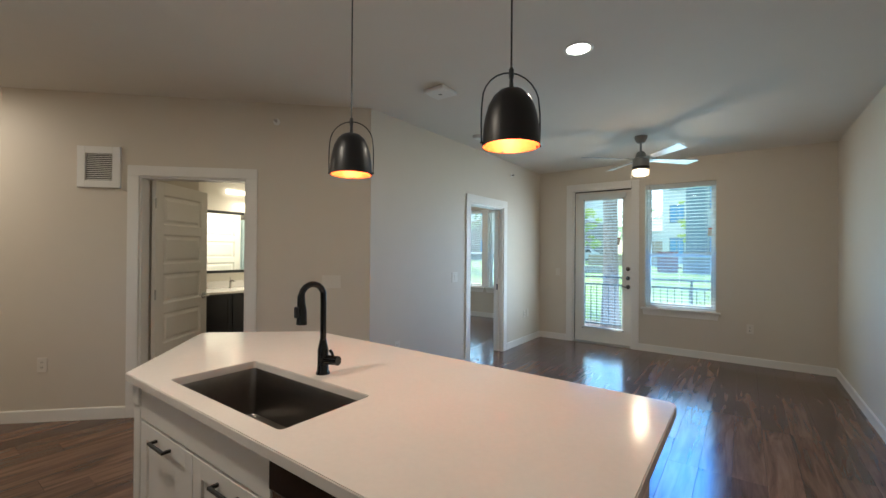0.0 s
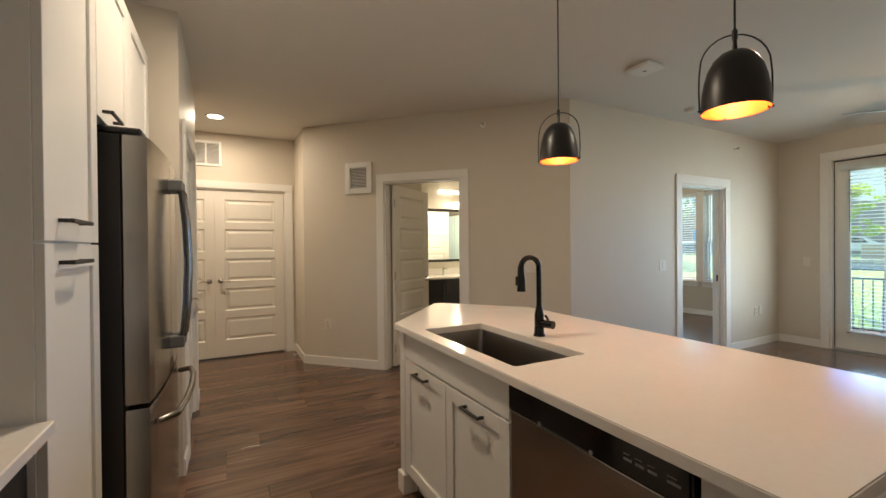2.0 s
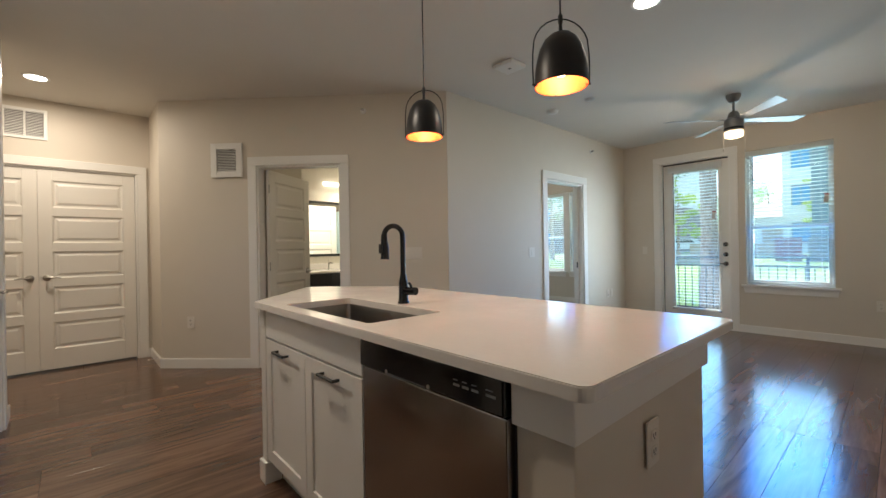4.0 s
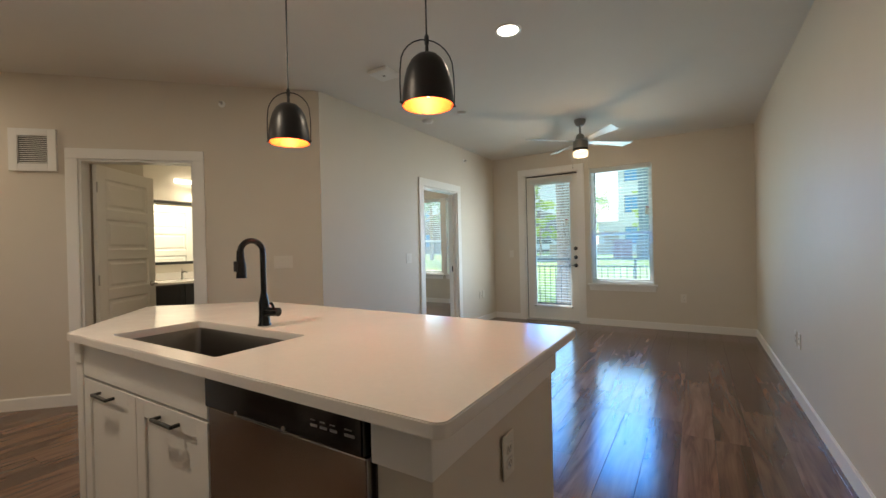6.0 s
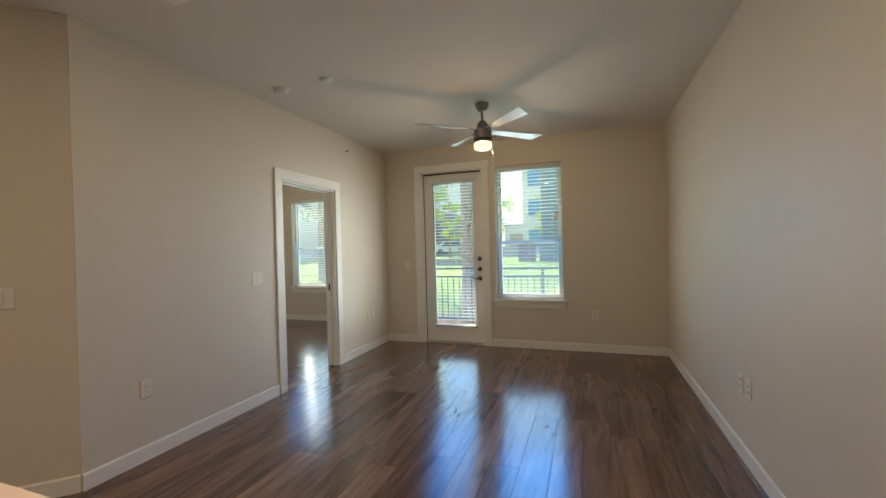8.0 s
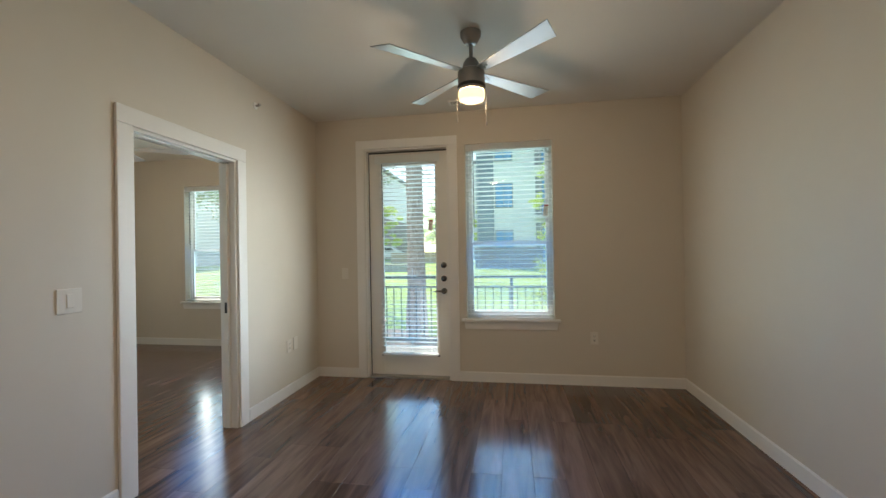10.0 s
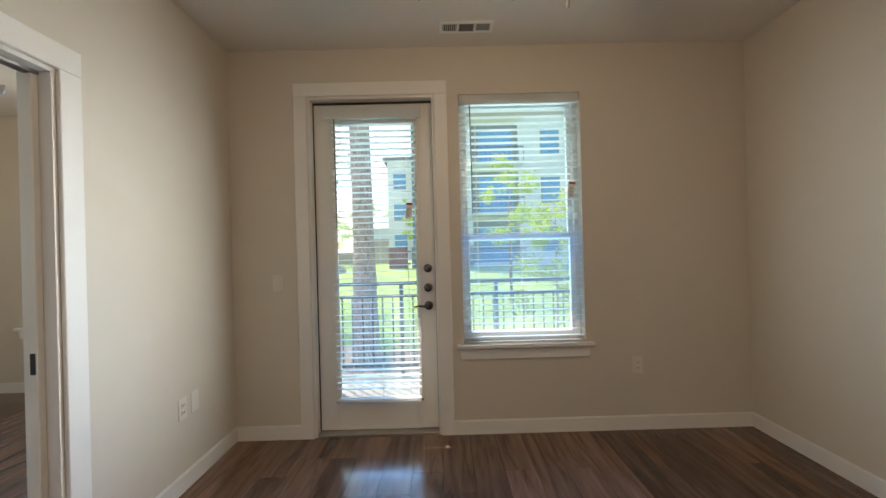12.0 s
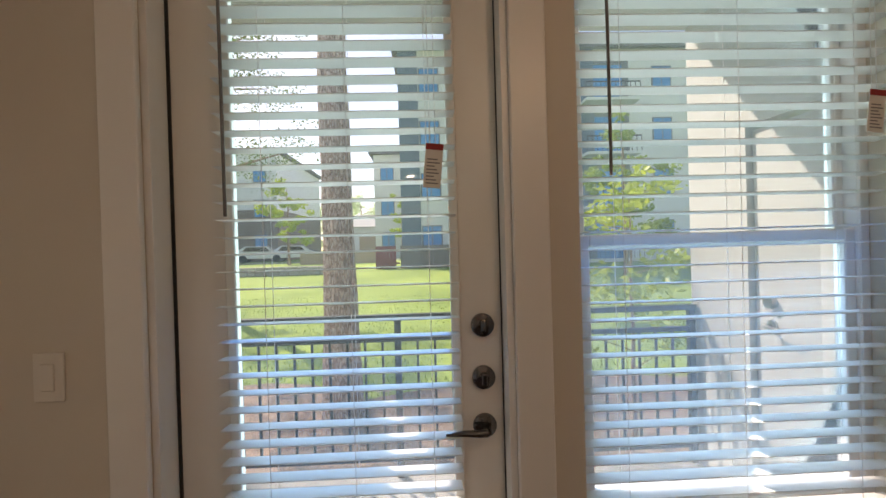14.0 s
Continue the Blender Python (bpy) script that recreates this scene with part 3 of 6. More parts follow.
def blind(name, m, w, drop, step, label, valance_h=0.085, side=0.03, wand_x=0.05, tag_x=None, tag_z=1.0, lift=0.0, group="window blinds"):
    """Horizontal slats hanging down from z=0 to -drop, width w from x=0; room side is -y."""
    ob = thing(name, m, label, "blind", group)
    boxpart("valance", (-side, w + side, -0.040, -0.030, -0.01, valance_h - 0.01), SLAT, ob, 0.003)
    boxpart("head_rail", (0, w, -0.028, 0.028, 0.0, valance_h - 0.02), VINYL, ob, 0.003)
    bm = bmesh.new()
    n = 6
    rows = []
    for i in range(n + 1):
        v = -0.025 + 0.05 * i / n
        rows.append((v, 0.0014 * (1 - (v / 0.025) ** 2)))
    up = [[bm.verts.new((x, v, h + 0.0012)) for v, h in rows] for x in (0, w)]
    dn = [[bm.verts.new((x, v, h - 0.0012)) for v, h in rows] for x in (0, w)]
    for i in range(n):
        bm.faces.new((up[0][i], up[1][i], up[1][i + 1], up[0][i + 1]))
        bm.faces.new((dn[0][i], dn[0][i + 1], dn[1][i + 1], dn[1][i]))
    for i in (0, n):
        bm.faces.new((up[0][i], dn[0][i], dn[1][i], up[1][i]))
    for k in (0, 1):
        for i in range(n):
            bm.faces.new((up[k][i], up[k][i + 1], dn[k][i + 1], dn[k][i]))
    first = part("slat", bm, SLAT, ob)
    count = int((drop - 0.05) / step)
    rnd = random.Random(5)
    for i in range(count):
        o = first if i == 0 else new("slat", first.data)
        o.parent = ob
        o.location = (rnd.uniform(-0.0015, 0.0015), 0, -0.045 - step * i)
        o.rotation_euler = (radians(-2.8 + rnd.uniform(-0.9, 0.9)), radians(rnd.uniform(-0.12, 0.12)), 0)
    boxpart("bottom_rail", (0, w, -0.026, 0.026, -drop, -drop + 0.02), SLAT, ob, 0.004)
    for cx in (0.12 * w + 0.01, 0.5 * w, 0.88 * w - 0.01) if w > 0.7 else (0.2 * w, 0.55 * w, 0.88 * w):
        bm = bmesh.new()
        for y in (-0.0265, 0.0265):
            tube(bm, [(cx, y, 0.0), (cx, y, -drop + 0.02)], 0.0008, 5)
        part("ladder_cord", bm, VINYL, ob)
    bm = bmesh.new()
    tube(bm, [(wand_x, -0.034, -0.01), (wand_x + 0.003, -0.036, -0.4), (wand_x + 0.004, -0.036, -0.78)], 0.0042, 8)
    part("tilt_wand", bm, GREY, ob, "clear grey tilt wand")
    if tag_x is not None:
        bm = bmesh.new()
        for dx in (-0.008, 0.006):
            tube(bm, [(tag_x + dx, -0.031, 0.0), (tag_x + dx, -0.031, -drop * 0 - tag_z + 0.05)], 0.0009, 5)
        part("lift_cord", bm, VINYL, ob)
        bm = bmesh.new()
        box(bm, tag_x - 0.022, tag_x + 0.022, -0.036, -0.034, -tag_z - 0.062, -tag_z + 0.048, 0.0)
        bmesh.ops.rotate(bm, verts=bm.verts[:], cent=(tag_x, -0.035, -tag_z), matrix=Matrix.Rotation(radians(6), 3, "Y"))
        tg = part("warning_tag", bm, TAGW, ob, "white hanging card tag with grey print")
        bm = bmesh.new()
        box(bm, tag_x - 0.022, tag_x + 0.022, -0.0375, -0.0362, -tag_z + 0.033, -tag_z + 0.048, 0.0)
        bmesh.ops.rotate(bm, verts=bm.verts[:], cent=(tag_x, -0.035, -tag_z), matrix=Matrix.Rotation(radians(6), 3, "Y"))
        part("red_band", bm, TAGR, tg, "red header band")
        bm = bmesh.new()
        for k in range(8):
            box(bm, tag_x - 0.016, tag_x + 0.016 - 0.006 * (k % 3), -0.0372, -0.0362, -tag_z - 0.052 + k * 0.0085, -tag_z - 0.049 + k * 0.0085)
        bmesh.ops.rotate(bm, verts=bm.verts[:], cent=(tag_x, -0.035, -tag_z), matrix=Matrix.Rotation(radians(6), 3, "Y"))
        part("print_lines", bm, INK, tg)
    return ob


blind("door_blind", (-1.815, 6.835, 2.255), 0.60, 2.015, 0.0437, "white horizontal slat blind on the patio door, lowered, slats open", tag_x=0.545, tag_z=0.66, wand_x=0.03, side=0.045)
hd = thing("blind_hold_down", (-1.815, 6.84, 0.23), "small dark hold-down bracket at the blind's foot", "bracket")
for bx in (0.0, 0.60):
    boxpart("bracket", (bx - 0.012, bx + 0.012, 0.006, 0.026, -0.006, 0.012), GREY, hd, 0.002)


def sash_window(name, x0, x1, y, z0, z1, label, meet=1.385, sill=True, wall_y=None):
    """Single-hung vinyl window in an opening of the wall; y: the frame's room face."""
    ob = thing(name, (x0, y, z0), label, "window", "", "structure")
    w, h, f = x1 - x0, z1 - z0, 0.03
    fr = bmesh.new()
    for b in ((0, f, 0, h), (w - f, w, 0, h), (f, w - f, 0, f), (f, w - f, h - f, h)):
        box(fr, b[0], b[1], 0, 0.08, b[2], b[3], 0.003)
    part("window_frame", fr, VINYL, ob)
    mz = meet - z0
    for nm, dy, a, b in (("lower_sash", 0.012, f, mz + 0.022), ("upper_sash", 0.044, mz - 0.022, h - f)):
        s = bmesh.new()
        g = 0.032
        box(s, f, f + g, dy, dy + 0.028, a, b, 0.003)
        box(s, w - f - g, w - f, dy, dy + 0.028, a, b, 0.003)
        box(s, f + g, w - f - g, dy, dy + 0.028, a, a + g, 0.003)
        box(s, f + g, w - f - g, dy, dy + 0.028, b - g, b, 0.003)
        so = part(nm, s, VINYL, ob)
        p = boxpart("pane", (f + g - 0.004, w - f - g + 0.004, dy + 0.011, dy + 0.016, a + g - 0.004, b - g + 0.004), GLASS, so, 0)
        p.visible_shadow = False
    screen = boxpart("insect_screen", (f + 0.01, w - f - 0.01, 0.108, 0.109, f + 0.01, mz), SCREEN, ob, 0, "fine grey insect screen")
    screen.visible_shadow = False
    if sill:
        wy = wall_y - y
        boxpart("window_sill", (-0.05, w + 0.053, wy - 0.05, 0.0, -0.026, 0.0), TRIM, ob, 0.004)
        bm = bmesh.new()
        vs = box(bm, -0.032, w + 0.035, wy - 0.016, wy, -0.105, -0.0265)
        for v in vs[:4]:
            v.co.x += 0.014 if v.co.x < 0 else -0.014
        part("apron", bm, TRIM, ob)
    return ob


sash_window("window_1", WIN_N[0], WIN_N[1], 6.885, WIN_Z[0], WIN_Z[1], "white vinyl single-hung window above a painted sill", wall_y=YN)
blind("window_blind", (WIN_N[0] + 0.006, 6.838, 2.335), 0.848, 1.715, 0.0462, "white horizontal slat blind in the window, lowered, slats open", side=0.0, wand_x=0.075, tag_x=0.785, tag_z=0.62, valance_h=0.072)
sash_window("window_2", -5.21, -4.36, 8.09, 0.64, 2.335, "white vinyl single-hung bedroom window", wall_y=8.0)
blind("bedroom_blind", (-5.205, 8.04, 2.265), 0.84, 1.615, 0.0462, "white horizontal slat blind in the bedroom window, slats open", side=0.0, wand_x=0.075, valance_h=0.07)

sash_window("window_3", -4.22, -3.33, 8.09, 0.64, 2.335, "white vinyl single-hung bedroom window beside its twin", wall_y=8.0)
blind("bedroom_blind", (-4.215, 8.04, 2.265), 0.88, 1.615, 0.0462, "white horizontal slat blind in the second bedroom window, slats open", side=0.0, wand_x=0.075, valance_h=0.07)
mu = thing("window_mullion", (-4.29, 8.0, 0.64), "flat white post board between the two bedroom windows", "window trim", "", "structure")
boxpart("board", (-0.072, 0.072, -0.012, 0.0, 0.001, 1.695), TRIM, mu, 0.002)

# ---- kitchen island ----
TOP = 0.921


def slab_with_hole(back, front, z0, z1, bev):
    """A slab of two polygons that meet round a hole."""
    bm = bmesh.new()
    known = {}

    def vert(p):
        key = (round(p[0], 5), round(p[1], 5))
        if key not in known:
            known[key] = bm.verts.new((p[0], p[1], z1))
        return known[key]

    faces = [bm.faces.new([vert(p) for p in loop]) for loop in (back, front)]
    ex = bmesh.ops.extrude_face_region(bm, geom=faces)
    low = [v for v in ex["geom"] if isinstance(v, bmesh.types.BMVert)]
    bmesh.ops.translate(bm, verts=low, vec=(0, 0, z0 - z1))
    bmesh.ops.recalc_face_normals(bm, faces=bm.faces[:])
    sharp = [e for e in bm.edges if len(e.link_faces) == 2 and e.calc_face_angle(0) > 1.2 and abs(e.verts[0].co.z - e.verts[1].co.z) < 1e-4 and e.verts[0].co.z > (z0 + z1) / 2]
    if bev:
        bmesh.ops.bevel(bm, geom=sharp, offset=bev, segments=2, affect="EDGES")
    return bm


ring = rounded([(0.078, 0.832), (0.078, 1.835), (-1.89, 1.862), (-2.41, 1.405), (-1.785, 0.838)], [0.03, 0.04, 0.05, 0.05, 0.008])
SX0, SX1, SY0, SY1 = -1.545, -0.797, 0.912, 1.256
cut = rounded([(SX0, SY0), (SX1, SY0), (SX1, SY1), (SX0, SY1)], [0.014] * 4, 4)
# corners of ring: 7 points each; corners of cut: 5 points each
back = ring[7:24] + cut[15:20][::-1] + cut[10:15][::-1]
front = ring[23:35] + ring[0:7] + [ring[7]] + cut[10:11] + cut[5:10][::-1] + cut[0:5][::-1] + [cut[19]]
tagged(part("countertop", slab_with_hole(back, front, TOP - 0.031, TOP, 0.003), QUARTZ), "white quartz island countertop with clipped corner and sink cut-out", "countertop")

# undermount basin
sk = thing("kitchen_sink", (SX0, SY0, TOP - 0.031), "dark stainless undermount single-bowl sink below the countertop", "sink")
bm = bmesh.new()
W, Dp, dz = SX1 - SX0, SY1 - SY0, -0.22
loops = []
for ins, z, r in ((-0.012, -0.0005, 0.02), (-0.002, -0.0005, 0.02), (0.002, -0.015, 0.02), (0.012, dz + 0.02, 0.03), (0.035, dz, 0.04), (0.3, dz - 0.006, 0.02)):
    i2 = min(ins, 0.17)
    loops.append([bm.verts.new((x, y, z)) for x, y in rounded([(ins, i2), (W - ins, i2), (W - ins, Dp - i2), (ins, Dp - i2)], [r if i2 < 0.1 else 0.005] * 4, 4)])
for a, b in zip(loops, loops[1:]):
    for i in range(len(a)):
        bm.faces.new((a[i], a[(i + 1) % len(a)], b[(i + 1) % len(a)], b[i]))
bm.faces.new(loops[-1])
part("basin", bm, SINKM, sk, smooth=True)
bm = bmesh.new()
lathe(bm, [(0.0, dz + 0.002), (0.03, dz + 0.002), (0.045, dz + 0.004), (0.05, dz - 0.002)], W / 2, Dp / 2, 24)
part("drain", bm, NICKEL, sk, "steel basket drain", smooth=True)

# gooseneck tap
fc = thing("kitchen_faucet", (-1.140, 1.320, TOP), "matt black pull-down gooseneck kitchen faucet on the island", "faucet")
bm = bmesh.new()
lathe(bm, [(0.0, 0), (0.028, 0), (0.028, 0.006), (0.024, 0.012), (0.022, 0.05), (0.022, 0.10), (0.0165, 0.125), (0.0135, 0.14)], seg=28)
pts = [(0, 0, 0.13 + 0.02 * i) for i in range(7)]
RN = 0.049
dirn = Vector((-0.12, -1.0, 0)).normalized()
for i in range(1, 17):
    a = math.pi * i / 16 * 1.02
    pts.append(dirn * (RN * (1 - math.cos(a))) + Vector((0, 0, 0.321 + RN * math.sin(a))))
pts.insert(7, (0, 0, 0.285))
tube(bm, pts, 0.0125, 14)
body = part("spout", bm, BLACKG, fc, smooth=True)
end = Vector(pts[-1])
bm = bmesh.new()
tube(bm, [end + Vector((0, 0, 0.012)), end - Vector((0, 0, 0.02)), end - dirn * 0.004 - Vector((0, 0, 0.05)), end - dirn * 0.002 - Vector((0, 0, 0.105))], 0.016, 16, radii=[0.0145, 0.016, 0.018, 0.021])
sh_ = part("spray_head", bm, BLACKG, fc, smooth=True)
hb = end + dirn * 0.016 - Vector((0, 0, 0.055))
boxpart("spray_button", (hb.x - 0.009, hb.x + 0.009, hb.y - 0.010, hb.y + 0.004, hb.z - 0.022, hb.z + 0.022), BLACKM, sh_, 0.003)
bm = bmesh.new()
tube(bm, [(0.015, 0.004, 0.06), (0.075, 0.018, 0.06)], 0.019, 18)
tube(bm, [(0.050, 0.013, 0.07), (0.042, 0.012, 0.088), (0.030, 0.012, 0.098)], 0.006, 10)
part("lever", bm, BLACKG, fc, smooth=True)


def bar_handle(parent, x, y, z, w, axis="x", mat=None, proud=0.032):
    bm = bmesh.new()
    if axis == "x":
        box(bm, x - w / 2, x + w / 2, y - proud, y - proud + 0.011, z - 0.0055, z + 0.0055, 0.002)
        for s in (-1, 1):
            cx = x + s * (w / 2 - 0.006)
            box(bm, cx - 0.005, cx + 0.005, y - proud + 0.011, y, z - 0.005, z + 0.005)
    part("handle", bm, mat or BLACKM, parent, "matt black bar handle")


def shaker(parent, x0, x1, z0, z1, y, name="door", rail=0.06, handle=None):
    """A shaker front facing -y: flat field, four proud rails."""
    bm = bmesh.new()
    box(bm, x0, x0 + rail, y - 0.02, y, z0, z1, 0.0012)
    box(bm, x1 - rail, x1, y - 0.02, y, z0, z1, 0.0012)
    box(bm, x0 + rail, x1 - rail, y - 0.0198, y, z0, z0 + rail)
    box(bm, x0 + rail, x1 - rail, y - 0.0198, y, z1 - rail, z1)
    d = part(name, bm, CAB, parent)
    boxpart("panel", (x0 + rail - 0.003, x1 - rail + 0.003, y - 0.011, y - 0.002, z0 + rail - 0.003, z1 - rail + 0.003), CAB, d, 0)
    if handle:
        bar_handle(d, handle[0], y - 0.02, handle[1], handle[2])
    return d


sc = thing("sink_cabinet", (0, 0, 0), "white shaker sink base cabinet with two doors and black handles", "cabinet")
bm = bmesh.new()
prism(bm, [(-1.735, 0.886), (-0.765, 0.886), (-0.765, 1.30), (-2.16, 1.30)], 0.11, TOP - 0.033)
bm.normal_update()
bmesh.ops.delete(bm, geom=[f for f in bm.faces if abs(f.normal.z) > 0.9 and f.calc_center_median().z > 0.8], context="FACES_ONLY")
part("body", bm, CAB, sc)
boxpart("toe_kick", (-1.70, -0.765, 0.94, 1.25, 0.0, 0.11), CAB, sc, 0)
boxpart("false_drawer", (-1.70, -0.770, 0.866, 0.886, 0.748, 0.884), CAB, sc, 0.0015)
shaker(sc, -1.70, -1.237, 0.125, 0.738, 0.886, handle=(-1.475, 0.70, 0.135))
shaker(sc, -1.232, -0.770, 0.125, 0.738, 0.886, handle=(-0.995, 0.70, 0.135))
bm = bmesh.new()
box(bm, -1.765, -1.702, 0.862, 0.925, 0.11, 0.80, 0.002)
box(bm, -1.765, -1.702, 0.856, 0.925, 0.80, TOP - 0.034, 0.002)
box(bm, -1.775, -1.695, 0.848, 0.935, 0.0, 0.11, 0.004)
part("corner_post", bm, CAB, sc, "square corner post with foot block")

dw = thing("dishwasher", (0, 0, 0), "stainless steel dishwasher with black control strip in the island", "dishwasher")
boxpart("tub", (-0.757, -0.137, 0.892, 1.45, 0.10, TOP - 0.036), GREY, dw, 0)
bm = bmesh.new()
box(bm, -0.757, -0.137, 0.862, 0.892, 0.115, 0.792, 0.004, 2)
part("door", bm, STEEL, dw, "brushed stainless door")
bm = bmesh.new()
box(bm, -0.757, -0.137, 0.852, 0.892, 0.795, 0.884, 0.006, 2)
cp = part("control_panel", bm, BLACKG, dw, "glossy black control strip")
bm = bmesh.new()
box(bm, -0.60, -0.40, 0.8505, 0.8525, 0.797, 0.803, 0.0008)
part("grip_lip", bm, BLACKM, cp)
for lx in (-0.60, -0.40):
    bm = bmesh.new()
    tube(bm, [(lx, 0.8525, 0.806), (lx, 0.850, 0.806)], 0.006, 12)
    part("grip_end", bm, NICKEL, cp, "small bright end cap")
for bx, bw in ((-0.30, 0.022), (-0.268, 0.022), (-0.236, 0.022), (-0.19, 0.03)):
    boxpart("button_mark", (bx, bx + bw, 0.8505, 0.852, 0.835, 0.841), INK, cp, 0)
    boxpart("button_mark", (bx, bx + bw * 0.7, 0.8505, 0.852, 0.849, 0.8515), INK, cp, 0)
boxpart("toe_panel", (-0.757, -0.137, 0.93, 0.95, 0.0, 0.10), BLACKM, dw, 0)

# end panel of the island
ie = thing("island_end_panel", (0, 0, 0), "painted island half wall with a wide band under the countertop", "island panel")
boxpart("panel", (-0.128, 0.018, 0.885, 1.68, 0.0, 0.79), WALL, ie, 0.002)
bm = bmesh.new()
box(bm, -0.128, 0.030, 0.866, 1.70, 0.785, TOP - 0.033, 0.002)
part("band", bm, CAB, ie, "white band board")
bm = bmesh.new()
prism(bm, [(-0.11, 1.55), (-0.11, 1.70), (-1.86, 1.70), (-2.19, 1.38), (-2.16, 1.305), (-0.77, 1.305), (-0.77, 1.55)], 0.0, TOP - 0.034)
part("back_panel", bm, WALL, ie)


def wall_plate(name, m, label, kind="outlet", w=0.072, h=0.118, group=""):
    """A cover plate facing local -y, centred at the origin."""
    ob = thing(name, m, label, kind, group)
    boxpart("plate", (-w / 2, w / 2, -0.006, 0, -h / 2, h / 2), PLATE, ob, 0.002)
    if kind == "outlet":
        for zz in (-0.02, 0.02):
            bm = bmesh.new()
            box(bm, -0.017, 0.017, -0.008, -0.006, zz - 0.014, zz + 0.014, 0.003)
            s = part("socket", bm, PLATE, ob)
            bm = bmesh.new()
            box(bm, -0.008, -0.005, -0.0086, -0.008, zz - 0.004, zz + 0.006)
            box(bm, 0.005, 0.008, -0.0086, -0.008, zz - 0.004, zz + 0.006)
            box(bm, -0.002, 0.002, -0.0086, -0.008, zz - 0.010, zz - 0.006)
            part("slots", bm, BLACKM, s)
    elif kind == "switch":
        n = max(1, round(w / 0.06) - (1 if w > 0.1 else 0))
        for i in range(n):
            cx = (i - (n - 1) / 2) * 0.046
            boxpart("rocker", (cx - 0.0165, cx + 0.0165, -0.010, -0.006, -0.033, 0.033), PLATE, ob, 0.002)
    return ob


wall_plate("wall_outlet", pose(0.0225, 1.25, 0.67, 0, 0, 90), "white plastic power outlet on the island panel", group="power outlets")
for x, y, z, deg in ((0.32, YN - 0.0005, 0.455, 0), (XL + 0.0005, 6.205, 0.455, 90), (XL + 0.0005, 3.28, 0.47, 90), (XR - 0.0005, 4.38, 0.47, -90), (XR - 0.0005, 4.25, 0.47, -90)):
    wall_plate("wall_outlet", pose(x, y, z, 0, 0, deg), "white plastic power outlet above the baseboard", group="power outlets")
wall_plate("cable_plate", pose(XL + 0.0005, 6.32, 0.46, 0, 0, 90), "blank white wall plate beside the outlet", "wall plate")
po = D0 + ud * ((Vector((-4.407, 1.033)) - D0).length)
wall_plate("wall_outlet", pose(po.x, po.y, 0.467, 0, 0, ang_d), "white plastic power outlet above the baseboard", group="power outlets")
wall_plate("light_switch", pose(-2.205, YN - 0.0005, 1.10, 0, 0, 0), "white rocker light switch beside the patio door", "switch")
wall_plate("light_switch", pose(XL + 0.0005, 4.275, 1.115, 0, 0, 90), "white double rocker switch beside the bedroom doorway", "switch", w=0.115)
ps = D0 + ud * ((Vector((-2.775, 2.665)) - D0).length)
wall_plate("light_switch", pose(ps.x, ps.y, 1.14, 0, 0, ang_d), "white triple rocker switch plate on the diagonal wall", "switch", w=0.165)

# ---- fridge, tall cabinet, back counter ----
fg = thing("refrigerator", (-1.86, -0.275, 0), "stainless french-door refrigerator with black sides and bottom freezer", "refrigerator")
boxpart("body", (-0.455, 0.455, -0.66, -0.03, 0.04, 1.745), SIDE, fg, 0.004, "black textured cabinet")


def bowed(x0, x1, z0, z1, bulge=0.02, y0=-0.025, y1=0.045, n=10):
    bm = bmesh.new()
    pts = [(x0, y0)] + [(x0 + (x1 - x0) * i / n, y1 + bulge * (1 - ((x0 + (x1 - x0) * i / n) / 0.455) ** 2)) for i in range(n + 1)] + [(x1, y0)]
    prism(bm, pts[::-1], z0, z1, 0.006, 2)
    return bm


for nm, x0, x1, hs in (("left_door", 0.003, 0.455, -1), ("right_door", -0.455, -0.003, 1)):
    d = part(nm, bowed(x0, x1, 0.80, 1.745), STEEL, fg, "brushed stainless door", smooth=True)
    hx = 0.045 * -hs
    bm = bmesh.new()
    pts = [(hx, 0.062, 0.93), (hx, 0.115, 0.96), (hx, 0.128, 1.10), (hx, 0.135, 1.28), (hx, 0.128, 1.46), (hx, 0.115, 1.60), (hx, 0.062, 1.63)]
    tube(bm, pts, 0.015, 10)
    h = part("handle", bm, FRIDGEBAR, d, "long curved dark steel handle", smooth=True)
    for zz in (0.905, 1.60):
        boxpart("handle_end", (hx - 0.017, hx + 0.017, 0.058, 0.12, zz, zz + 0.055), GREY, h, 0.008, seg=2)
d = part("freezer_drawer", bowed(-0.455, 0.455, 0.09, 0.785), STEEL, fg, "brushed stainless drawer", smooth=True)
bm = bmesh.new()
tube(bm, [(-0.36, 0.06, 0.70), (-0.34, 0.115, 0.71), (-0.2, 0.135, 0.715), (0, 0.142, 0.716), (0.2, 0.135, 0.715), (0.34, 0.115, 0.71), (0.36, 0.06, 0.70)], 0.013, 10)
part("handle", bm, FRIDGEBAR, d, "curved dark steel drawer handle", smooth=True)
boxpart("toe_grille", (-0.43, 0.43, -0.05, -0.02, 0.0, 0.085), BLACKM, fg, 0.002)
for hx in (-0.40, 0.40):
    boxpart("hinge_cover", (hx - 0.05, hx + 0.05, -0.10, 0.03, 1.747, 1.772), BLACKM, fg, 0.006, "black top hinge cover")

CY = -0.352
tc = thing("pantry_cabinet", (0, 0, 0), "tall white shaker pantry cabinet with two doors", "cabinet")
TX0, TX1 = -1.337, -0.888
boxpart("body", (TX0, TX1, -1.025, CY - 0.02, 0.0, 2.385), CAB, tc, 0.001)


